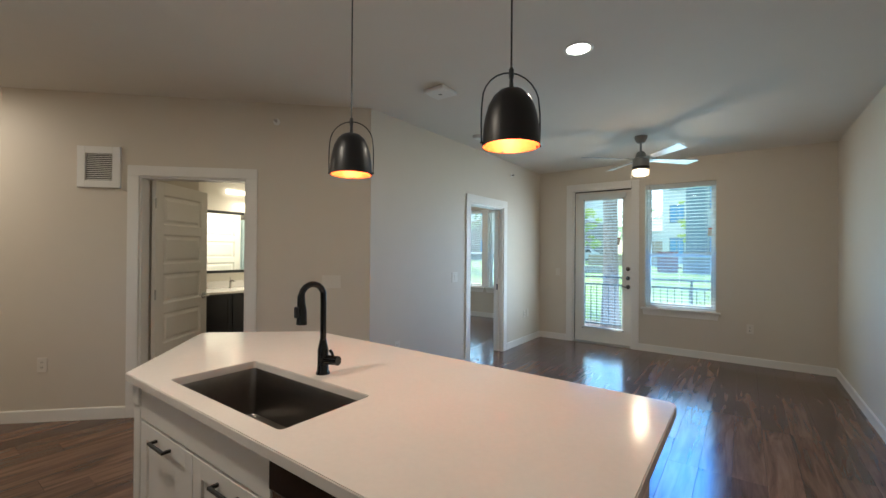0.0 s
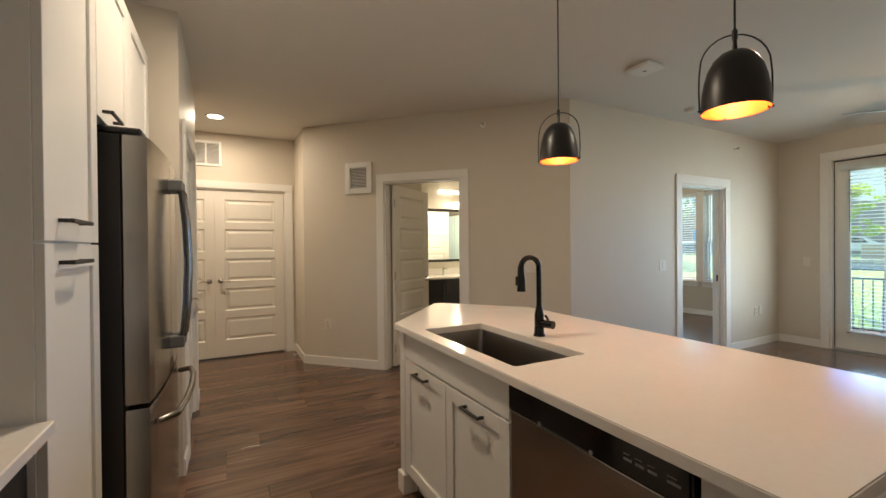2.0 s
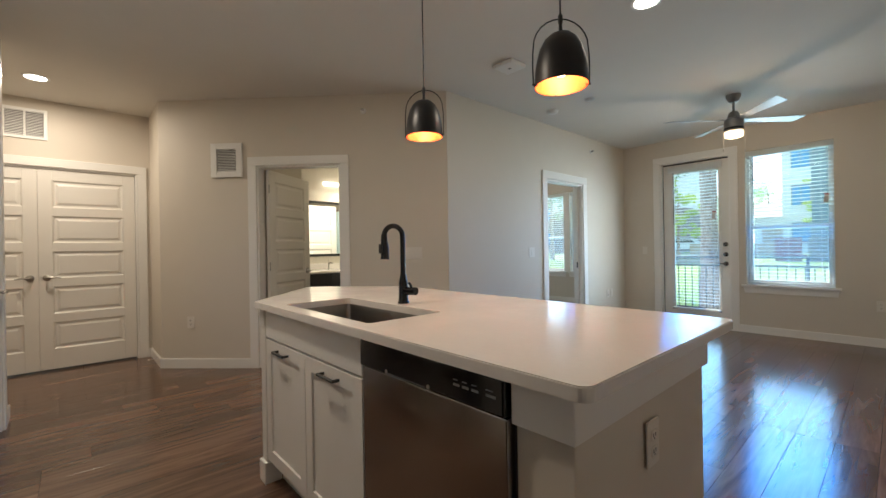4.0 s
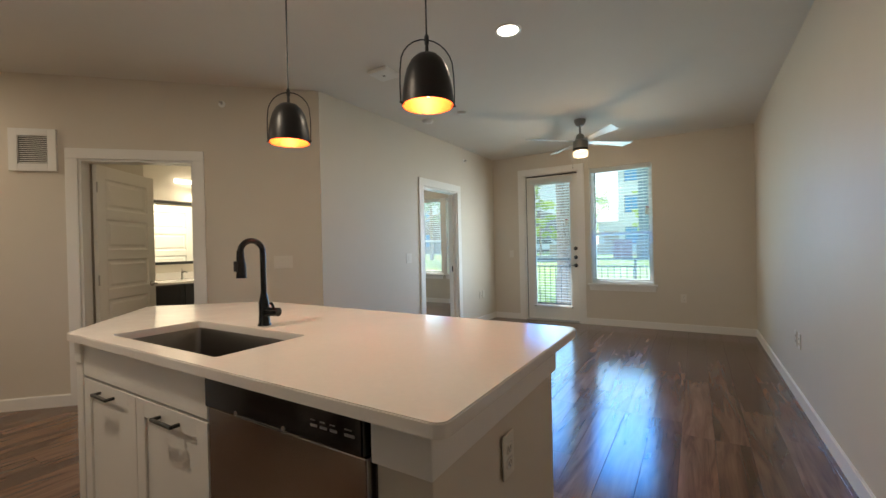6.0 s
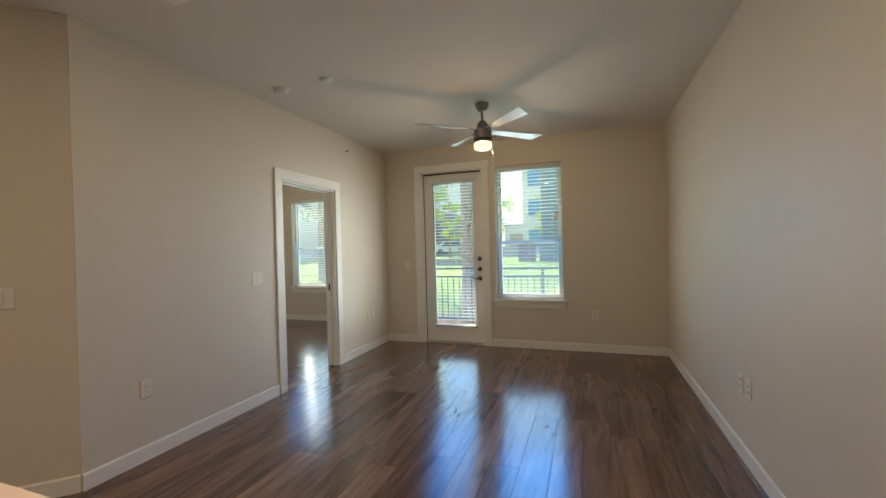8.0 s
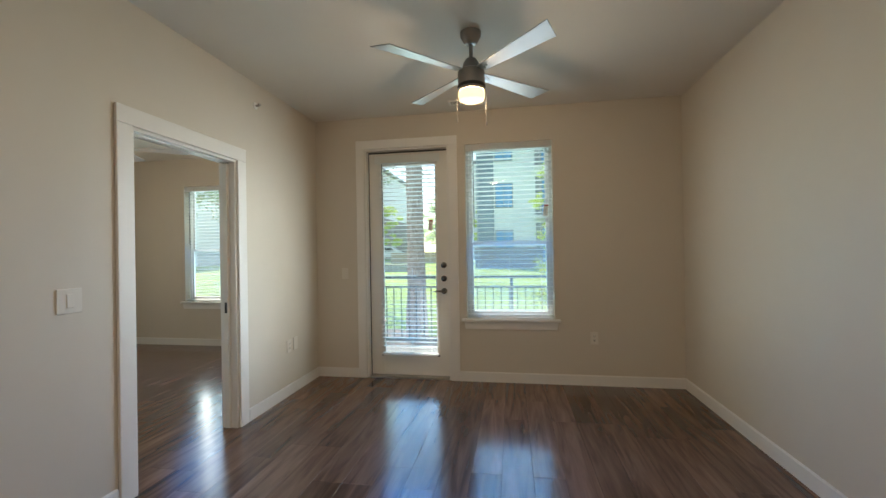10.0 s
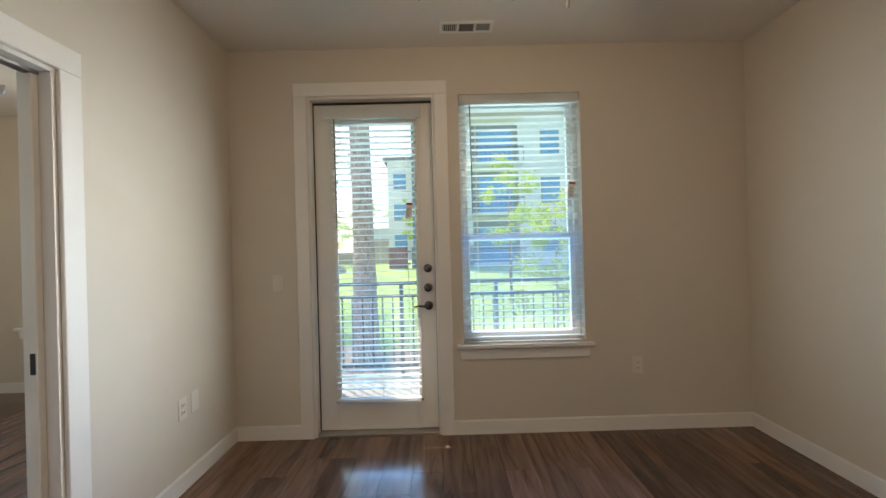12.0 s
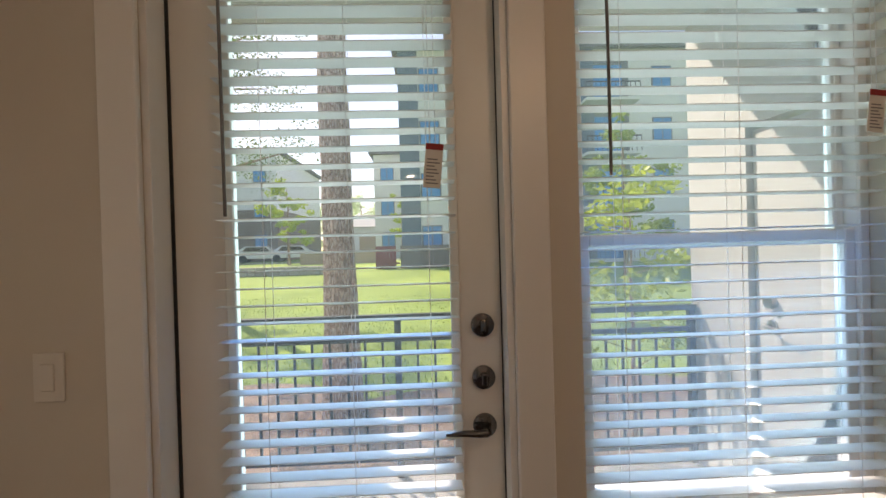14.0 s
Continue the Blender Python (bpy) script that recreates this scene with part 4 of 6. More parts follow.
def front(parent, x0, x1, z0, z1, handle=None):
    """Shaker front facing +y at CY."""
    bm = bmesh.new()
    rail, y0, y1 = 0.065, CY - 0.0195, CY
    box(bm, x0, x0 + rail, y0, y1, z0, z1, 0.0012)
    box(bm, x1 - rail, x1, y0, y1, z0, z1, 0.0012)
    box(bm, x0 + rail, x1 - rail, y0, y1 - 0.0002, z0, z0 + rail)
    box(bm, x0 + rail, x1 - rail, y0, y1 - 0.0002, z1 - rail, z1)
    box(bm, x0 + rail, x1 - rail, y0, y1 - 0.009, z0 + rail, z1 - rail)
    d = part("door", bm, CAB, parent)
    if handle:
        bm = bmesh.new()
        hx, hz, w = handle
        box(bm, hx - w / 2, hx + w / 2, y1 + 0.021, y1 + 0.032, hz - 0.0055, hz + 0.0055, 0.002)
        for s in (-1, 1):
            box(bm, hx + s * (w / 2 - 0.006) - 0.005, hx + s * (w / 2 - 0.006) + 0.005, y1, y1 + 0.021, hz - 0.005, hz + 0.005)
        part("handle", bm, BLACKM, d, "matt black bar handle")


front(tc, TX0 + 0.002, TX1 - 0.002, 0.115, 1.362, (-1.06, 1.315, 0.17))
front(tc, TX0 + 0.002, TX1 - 0.002, 1.368, 2.383, (-1.06, 1.42, 0.17))
oc = thing("over_fridge_cabinet", (0, 0, 0), "white shaker wall cabinet above the refrigerator", "cabinet")
boxpart("body", (-2.345, TX0 - 0.003, -1.025, CY - 0.02, 1.785, 2.385), CAB, oc, 0.001)
front(oc, -1.84, TX0 - 0.006, 1.787, 2.383, (-1.48, 1.815, 0.16))
front(oc, -2.343, -1.844, 1.787, 2.383, (-1.935, 1.822, 0.16))
BACK_TOP = TOP + 0.034
bc = thing("base_cabinet", (0, 0, 0), "black base cabinet under the back counter", "cabinet")
boxpart("body", (-0.884, 1.12, -1.025, -0.405, 0.10, BACK_TOP - 0.033), DARKCAB, bc, 0.001)
boxpart("toe_kick", (-0.884, 1.12, -1.02, -0.46, 0.0, 0.10), DARKCAB, bc, 0)
for k in range(4):
    boxpart("door", (-0.882 + 0.5 * k, -0.387 + 0.5 * k, -0.405, -0.385, 0.11, BACK_TOP - 0.04), DARKCAB, bc, 0.002)
boxo = boxpart("back_countertop", (-0.886, 1.13, -1.028, -0.337, BACK_TOP - 0.031, BACK_TOP), QUARTZ, None, 0.003)
tagged(boxo, "white quartz back counter beside the tall cabinet", "countertop")

# ---- lamps and ceiling things ----
def pendant(x, y, turn):
    ob = thing("pendant_lamp", (x, y, -0.02), "black dome pendant lamp with gilt inside, lit", "pendant lamp", "pendants over the island")
    prof = [(0.100, 1.815), (0.0995, 1.84), (0.097, 1.88), (0.090, 1.92), (0.080, 1.957), (0.064, 1.988), (0.043, 2.008), (0.02, 2.0165), (0.008, 2.019), (0.006, 2.055)]
    bm = bmesh.new()
    lathe(bm, prof, seg=40)
    part("shade", bm, BLACKM, ob, "satin black dome shade", smooth=True)
    bm = bmesh.new()
    lathe(bm, [(0.100, 1.815), (0.0975, 1.8155), (0.097, 1.84), (0.094, 1.88), (0.087, 1.918), (0.077, 1.954), (0.061, 1.984), (0.04, 2.003), (0.0, 2.008)], seg=40)
    part("shade_lining", bm, COPPER, ob, "gilt shade inside", smooth=True)
    bm = bmesh.new()
    pts = [(-0.107, 0, 1.82), (-0.109, 0, 1.88), (-0.108, 0, 1.94)]
    for i in range(1, 12):
        a = math.pi - math.pi * i / 12
        pts.append((0.106 * math.cos(a), 0, 1.965 + 0.108 * math.sin(a)))
    pts += [(0.108, 0, 1.94), (0.109, 0, 1.88), (0.107, 0, 1.82)]
    tube(bm, pts, 0.0028, 8)
    for s in (-1, 1):
        tube(bm, [(s * 0.095, 0, 1.823), (s * 0.112, 0, 1.823)], 0.004, 8)
    for k in range(4):
        a = math.pi / 4 + math.pi / 2 * k
        sb_ = bmesh.new()
        tube(sb_, [(0.092 * math.cos(a), 0.092 * math.sin(a), 1.82), (0.104 * math.cos(a), 0.104 * math.sin(a), 1.82)], 0.004, 8)
        part("rim_screw", sb_, BLACKM, ob)
    o = part("bail", bm, BLACKM, ob, "thin black wire bail", smooth=True)
    o.rotation_euler = (0, 0, radians(turn))
    bm = bmesh.new()
    lathe(bm, [(0.006, 2.05), (0.009, 2.06), (0.009, 2.085), (0.003, 2.095)], seg=16)
    part("collar", bm, BLACKM, ob, smooth=True)
    bm = bmesh.new()
    tube(bm, [(0, 0, 2.09), (0, 0, 2.75)], 0.0036, 8)
    part("cord", bm, BLACKM, ob)
    bm = bmesh.new()
    lathe(bm, [(0.0, 2.724), (0.052, 2.724), (0.06, 2.730), (0.06, H + 0.02)], seg=32)
    part("canopy", bm, BLACKM, ob, smooth=True)
    bm = bmesh.new()
    lathe(bm, [(0.0, 1.852), (0.016, 1.856), (0.027, 1.872), (0.029, 1.888), (0.022, 1.915), (0.014, 1.935), (0.013, 1.965), (0.0, 1.966)], seg=24)
    b = part("bulb", bm, BULB, ob, "glowing warm bulb", smooth=True)
    b.visible_shadow = False
    point_lamp("pendant_glow", (x, y, 1.858), 1.5, WARM, 0.03)
    return ob


pendant(-1.285, 1.588, 35)
pendant(-0.403, 1.542, 48)


def can(x, y):
    ob = thing("recessed_light", (x, y, H), "round recessed ceiling light, lit", "ceiling light", "recessed ceiling lights")
    bm = bmesh.new()
    lathe(bm, [(0.072, -0.004), (0.078, -0.008), (0.092, -0.004), (0.094, 0.0)], seg=36)
    part("trim_ring", bm, PLASTIC, ob, smooth=True)
    bm = bmesh.new()
    lathe(bm, [(0.0, -0.0035), (0.073, -0.0035)], seg=36)
    d = part("diffuser", bm, CANGLOW, ob, "glowing white diffuser")
    return ob


for cx, cy in CANS:
    can(cx, cy)


def ceiling_fan(x, y, turn, label):
    ob = thing("ceiling_fan", pose(x, y, 0, 0, 0, turn), label, "ceiling fan", "ceiling fans")
    bm = bmesh.new()
    lathe(bm, [(0.0, H), (0.068, H), (0.066, 2.71), (0.045, 2.672), (0.03, 2.66), (0.0, 2.66)], seg=32)
    part("canopy", bm, FANMETAL, ob, smooth=True)
    bm = bmesh.new()
    tube(bm, [(0, 0, 2.53), (0, 0, 2.665)], 0.0125, 14)
    part("downrod", bm, FANMETAL, ob, smooth=True)
    bm = bmesh.new()
    lathe(bm, [(0.0, 2.57), (0.035, 2.565), (0.05, 2.54), (0.06, 2.50), (0.085, 2.485), (0.088, 2.47), (0.088, 2.365), (0.084, 2.356), (0.0, 2.356)], seg=40)
    part("motor_housing", bm, FANMETAL, ob, "brushed nickel motor housing", smooth=True)
    bm = bmesh.new()
    lathe(bm, [(0.0885, 2.395), (0.0905, 2.39), (0.0905, 2.378), (0.0885, 2.373)], seg=40)
    part("band", bm, BLACKM, ob)
    bm = bmesh.new()
    lathe(bm, [(0.083, 2.355), (0.086, 2.348), (0.086, 2.322), (0.080, 2.30), (0.06, 2.291), (0.0, 2.288)], seg=40)
    g = part("light_glass", bm, FANGLOW, ob, "glowing frosted glass drum", smooth=True)
    g.visible_shadow = False
    bm = bmesh.new()
    out = [(0.10, -0.036), (0.685, -0.068), (0.635, 0.068), (0.10, 0.036)]
    prism(bm, out, -0.003, 0.003, 0.002, 1)
    bmesh.ops.rotate(bm, verts=bm.verts[:], cent=(0, 0, 0), matrix=Matrix.Rotation(radians(-11), 3, "X"))
    first = part("blade", bm, BLADE, ob, "silver fan blade")
    bm = bmesh.new()
    box(bm, 0.055, 0.16, -0.022, 0.022, 0.004, 0.009, 0.001)
    for bx, by in ((0.125, -0.012), (0.125, 0.012), (0.15, 0.0)):
        tube(bm, [(bx, by, -0.008), (bx, by, 0.012)], 0.005, 8)
    bmesh.ops.rotate(bm, verts=bm.verts[:], cent=(0, 0, 0), matrix=Matrix.Rotation(radians(-11), 3, "X"))
    iron = part("blade_iron", bm, NICKEL, first)
    for k in range(4):
        if k == 0:
            o, i2 = first, iron
        else:
            o = new("blade", first.data)
            o["label"] = "silver fan blade"
            i2 = new("blade_iron", iron.data)
            o.parent, i2.parent = ob, o
        o.location, o.rotation_euler = (0, 0, 2.475), (0, 0, math.pi / 2 * k)
    for cx, zz in ((0.067, 2.16), (-0.067, 2.19)):
        bm = bmesh.new()
        tube(bm, [(cx, -cx, 2.365), (cx, -cx, zz)], 0.0018, 6)
        lathe(bm, [(0.0, zz - 0.03), (0.006, zz - 0.026), (0.005, zz - 0.005), (0.0, zz)], cx, -cx, 10)
        part("pull_chain", bm, NICKEL, ob)
    point_lamp("fan_glow", (x, y, 2.305), 5.4, (1.0, 0.74, 0.47), 0.05)
    return ob


ceiling_fan(-0.69, 5.31, 45, "brushed nickel ceiling fan with four silver blades and lit drum light")
ceiling_fan(-4.58, 6.40, 30, "brushed nickel bedroom ceiling fan with lit drum light")

ap = thing("wifi_box", (-1.75, 2.93, H), "square white plastic network box on the ceiling", "network box")
boxpart("case", (-0.10, 0.10, -0.10, 0.10, -0.034, 0), PLASTIC, ap, 0.012, seg=2)
boxpart("status_mark", (-0.012, 0.012, -0.012, 0.012, -0.0352, -0.0345), GREY, ap, 0)
for dx, dy, r, hh, lab in ((-2.19, 4.257, 0.062, 0.035, "round white smoke detector on the ceiling"), (-1.72, 4.235, 0.05, 0.02, "small round white ceiling sensor")):
    sd = thing("smoke_detector", (dx, dy, H), lab, "smoke detector")
    bm = bmesh.new()
    lathe(bm, [(r, 0), (r, -hh * 0.4), (r * 0.85, -hh * 0.8), (r * 0.5, -hh), (0, -hh)], seg=32)
    part("cover", bm, PLASTIC, sd, smooth=True)
    bm = bmesh.new()
    lathe(bm, [(r * 1.08, 0), (r * 1.08, -0.006), (r, -0.008)], seg=32)
    part("base_ring", bm, PLASTIC, sd, smooth=True)


def grille(name, m, w, h, label, slats=12, fixed="slat", frame_w=0.02, split=0, dark=None, rim=0.012):
    """A louvred grille in the local xz plane, facing -y, from the origin up and right."""
    ob = thing(name, m, label, "air vent")
    # dark sheet stands for the shade inside the duct
    boxpart("backing", (frame_w, w - frame_w, -0.004, -0.001, frame_w, h - frame_w), dark or VENTD, ob, 0)
    bm = bmesh.new()
    for b in ((0, frame_w, 0, h), (w - frame_w, w, 0, h), (frame_w, w - frame_w, 0, frame_w), (frame_w, w - frame_w, h - frame_w, h)):
        box(bm, b[0], b[1], -rim, 0, b[2], b[3], 0.002)
    for k in range(split):
        cx = w * (k + 1) / (split + 1)
        box(bm, cx - 0.008, cx + 0.008, -rim, -0.001, frame_w, h - frame_w)
    part("frame", bm, PLASTIC, ob)
    bm = bmesh.new()
    box(bm, frame_w, w - frame_w, -0.006, 0.006, -0.0012, 0.0012)
    bmesh.ops.rotate(bm, verts=bm.verts[:], cent=(0, 0, 0), matrix=Matrix.Rotation(radians(40), 3, "X"))
    first = part("slat", bm, PLASTIC, ob)
    for i in range(slats):
        o = first if i == 0 else new("slat", first.data)
        o.parent, o.location = ob, (0, -0.0105, frame_w + (h - 2 * frame_w) * (i + 0.5) / slats)
    return ob


vs_ = D0 + ud * ((Vector((-4.231, 1.209)) - D0).length)
grille("wall_vent", pose(vs_.x, vs_.y, 1.94, 0, 0, ang_d), 0.325, 0.345, "square white return-air vent on the diagonal wall", 14, frame_w=0.06, rim=0.022)
grille("wall_vent", pose(-5.30, -0.36, 2.335, 0, 0, 90), 0.33, 0.30, "white wall vent above the closet doors", 16, split=1, frame_w=0.028)


def register(x, y, label):
    """Three-way ceiling register, 345 x 130 mm, seen from below: bars each side, fine slats in the middle."""
    ob = thing("ceiling_vent", (x, y, H), label, "air vent", "ceiling registers")
    # near-black sheet in place of the unlit duct above
    boxpart("backing", (0.02, 0.325, 0.02, 0.11, -0.003, -0.001), VENTD, ob, 0)
    bm = bmesh.new()
    for b in ((0, 0.02, 0, 0.13), (0.325, 0.345, 0, 0.13), (0.02, 0.325, 0, 0.02), (0.02, 0.325, 0.11, 0.13), (0.11, 0.125, 0.02, 0.11), (0.22, 0.235, 0.02, 0.11)):
        box(bm, b[0], b[1], b[2], b[3], -0.010, 0, 0.001)
    part("frame", bm, PLASTIC, ob)
    bm = bmesh.new()
    box(bm, -0.0017, 0.0017, 0.02, 0.11, -0.009, -0.003)
    bar = part("bar", bm, PLASTIC, ob)
    k = 0
    for x0 in (0.02, 0.235):
        for i in range(7):
            o = bar if k == 0 else new("bar", bar.data)
            o.parent, o.location = ob, (x0 + 0.09 * (i + 0.5) / 7, 0, 0)
            k += 1
    bm = bmesh.new()
    box(bm, 0.125, 0.22, -0.0016, 0.0016, -0.008, -0.003)
    sl = part("slat", bm, GREY, ob)
    for i in range(14):
        o = sl if i == 0 else new("slat", sl.data)
        o.parent, o.location = ob, (0, 0.02 + 0.09 * (i + 0.5) / 14, 0)


register(-1.025, 6.475, "white ceiling air register with dark gaps")
register(-4.75, 7.62, "white bedroom ceiling air register")


def sprinkler(m):
    ob = thing("sprinkler_head", m, "small sidewall fire sprinkler head", "sprinkler", "sprinkler heads")
    bm = bmesh.new()
    tube(bm, [(0, 0, 0), (0, -0.006, 0), (0, -0.008, 0)], 0.03, 20, radii=[0.03, 0.028, 0.02])
    part("escutcheon", bm, PLASTIC, ob, smooth=True)
    bm = bmesh.new()
    tube(bm, [(0, -0.006, 0), (0, -0.035, 0)], 0.008, 10)
    box(bm, -0.014, 0.014, -0.045, -0.035, -0.002, 0.012)
    part("nozzle", bm, NICKEL, ob)


sprinkler(pose(XL, 5.744, 2.55, 0, 0, 90))
pp = D0 + ud * ((Vector((-3.119, 2.321)) - D0).length)
sprinkler(pose(pp.x, pp.y, 2.57, 0, 0, ang_d))

# ---- bathroom seen through the doorway ----
vn = thing("bathroom_vanity", (-5.858, 2.2, 0), "black bathroom vanity cabinet with two doors", "vanity")
boxpart("body", (0, 0.52, 0, 1.7, 0.09, 0.835), DARKCAB, vn, 0.002)
boxpart("toe_kick", (0, 0.46, 0.01, 1.69, 0, 0.09), DARKCAB, vn, 0)
for k in range(4):
    bm = bmesh.new()
    y0, y1 = 0.01 + k * 0.4225, 0.4225 + k * 0.4225
    for b in ((y0, y0 + 0.055, 0.11, 0.82), (y1 - 0.055, y1, 0.11, 0.82), (y0 + 0.055, y1 - 0.055, 0.11, 0.165), (y0 + 0.055, y1 - 0.055, 0.765, 0.82)):
        box(bm, 0.52, 0.54, b[0], b[1], b[2], b[3])
    box(bm, 0.52, 0.531, y0 + 0.055, y1 - 0.055, 0.165, 0.765)
    part("door", bm, DARKCAB, vn)
boxpart("vanity_top", (0, 0.568, -0.03, 1.73, 0.836, 0.868), QUARTZ, vn, 0.003, "white stone top")
boxpart("backsplash", (0.0005, 0.02, -0.03, 1.73, 0.8685, 0.97), QUARTZ, vn, 0.002, "low white stone backsplash")
mr = thing("bathroom_mirror", (-5.858, 2.85, 1.085), "wide wall mirror with a black frame", "mirror")
boxpart("glass", (0.004, 0.010, 0.02, 1.22, 0.02, 0.88), MIRROR, mr, 0)
bm = bmesh.new()
for b in ((0, 0.04, 0, 0.90), (1.20, 1.24, 0, 0.90), (0.04, 1.20, 0, 0.04), (0.04, 1.20, 0.86, 0.90)):
    box(bm, 0, 0.022, b[0], b[1], b[2], b[3], 0.002)
part("mirror_frame", bm, BLACKM, mr, "black frame")
bl = thing("vanity_light", (-5.858, 3.55, 2.27), "lit bar light above the bathroom mirror", "wall light")
boxpart("back_plate", (0, 0.02, -0.06, 0.06, -0.05, 0.05), NICKEL, bl, 0.003)
bm = bmesh.new()
tube(bm, [(0.06, -0.36, 0), (0.06, 0.36, 0)], 0.03, 20)
g = part("glass_bar", bm, BARGLOW, bl, "glowing white bar", smooth=True)
area_lamp("vanity_glow", look((-5.75, 3.55, 2.24), (-4.3, 3.2, 1.0)), 0.1, 0.7, 16, (1.0, 0.83, 0.58))
bf = thing("bathroom_faucet", (-5.72, 3.22, 0.868), "small chrome bathroom faucet on the vanity", "faucet")
bm = bmesh.new()
lathe(bm, [(0.0, 0), (0.024, 0), (0.024, 0.01), (0.016, 0.02), (0.014, 0.12), (0, 0.125)], seg=20)
tube(bm, [(0.0, 0, 0.10), (0.06, 0, 0.12), (0.12, 0, 0.105)], 0.011, 12)
tube(bm, [(0, 0, 0.12), (-0.02, 0, 0.16)], 0.005, 8)
part("spout", bm, NICKEL, bf, smooth=True)
sb = thing("shower_curtain", (0, 0, 0), "pale aqua shower curtain on a rod in the bathroom", "shower curtain")
bm = bmesh.new()
tube(bm, [(-5.84, 4.18, 2.0), (-2.67, 4.18, 2.0)], 0.0125, 10)
part("rod", bm, NICKEL, sb)
bm = bmesh.new()
a, b = [], []
for i in range(81):
    x = -5.6 + 1.46 * i / 80
    y = 4.18 + 0.02 * math.sin(i * 1.1)
    a.append(bm.verts.new((x, y, 0.12)))
    b.append(bm.verts.new((x, y, 1.97)))
for i in range(80):
    bm.faces.new((a[i], a[i + 1], b[i + 1], b[i]))
cu = part("curtain", bm, CURTAIN, sb, "pale aqua curtain cloth", smooth=True)
sm = cu.modifiers.new("thick", "SOLIDIFY")
sm.thickness = 0.003
panel_door("door_6", Matrix.Translation((-4.75, 3.21, 0.012)) @ Matrix.Rotation(radians(90), 4, "Z"), 0.77, 2.02, "white five-panel door inside the bathroom, standing open", lever_side=1, swing_lever_both=False)

ds = thing("door_stop", pose(-4.86, 0.80, 0.055, 0, 0, 0), "small spring door stop on the hall baseboard", "door stop")
bm = bmesh.new()
tube(bm, [(0, -0.003, 0), (0, -0.07, 0)], 0.005, 8)
part("spring", bm, NICKEL, ds)
bm = bmesh.new()
tube(bm, [(0, -0.07, 0), (0, -0.085, 0)], 0.008, 10)
part("tip", bm, PLASTIC, ds, "white rubber tip")

# ---- balcony ----
def noisy_ground(name, colours, scale, rough=0.95, bump=0.5, bscale=40.0, stretch=(1, 1, 1)):
    m = bpy.data.materials.new(name)
    m.use_nodes = True
    t = m.node_tree
    p = t.nodes["Principled BSDF"]
    p.inputs["Roughness"].default_value = rough
    co0 = t.nodes.new("ShaderNodeTexCoord")
    co = t.nodes.new("ShaderNodeMapping")
    co.inputs["Scale"].default_value = stretch
    t.links.new(co0.outputs["Object"], co.inputs["Vector"])
    n = t.nodes.new("ShaderNodeTexNoise")
    n.inputs["Scale"].default_value, n.inputs["Detail"].default_value = scale, 8
    n2 = t.nodes.new("ShaderNodeTexNoise")
    n2.inputs["Scale"].default_value, n2.inputs["Detail"].default_value = scale * 0.05, 3
    mix = t.nodes.new("ShaderNodeMath")
    mix.operation = "ADD"
    half = t.nodes.new("ShaderNodeMath")
    half.operation = "MULTIPLY"
    half.inputs[1].default_value = 0.5
    ramp = t.nodes.new("ShaderNodeValToRGB")
    for o in (n, n2):
        t.links.new(co.outputs[0], o.inputs["Vector"])
    t.links.new(n.outputs["Fac"], mix.inputs[0])
    t.links.new(n2.outputs["Fac"], mix.inputs[1])
    t.links.new(mix.outputs[0], half.inputs[0])
    t.links.new(half.outputs[0], ramp.inputs[0])
    e = ramp.color_ramp.elements
    e[0].position, e[0].color = 0.36, (*colours[0], 1)
    e[1].position, e[1].color = 0.64, (*colours[1], 1)
    t.links.new(ramp.outputs[0], p.inputs["Base Color"])
    b = t.nodes.new("ShaderNodeBump")
    b.inputs["Strength"].default_value, b.inputs["Distance"].default_value = bump, 0.03
    n3 = t.nodes.new("ShaderNodeTexNoise")
    n3.inputs["Scale"].default_value = bscale
    t.links.new(co.outputs[0], n3.inputs["Vector"])
    t.links.new(n3.outputs["Fac"], b.inputs["Height"])
    t.links.new(b.outputs[0], p.inputs["Normal"])
    return m


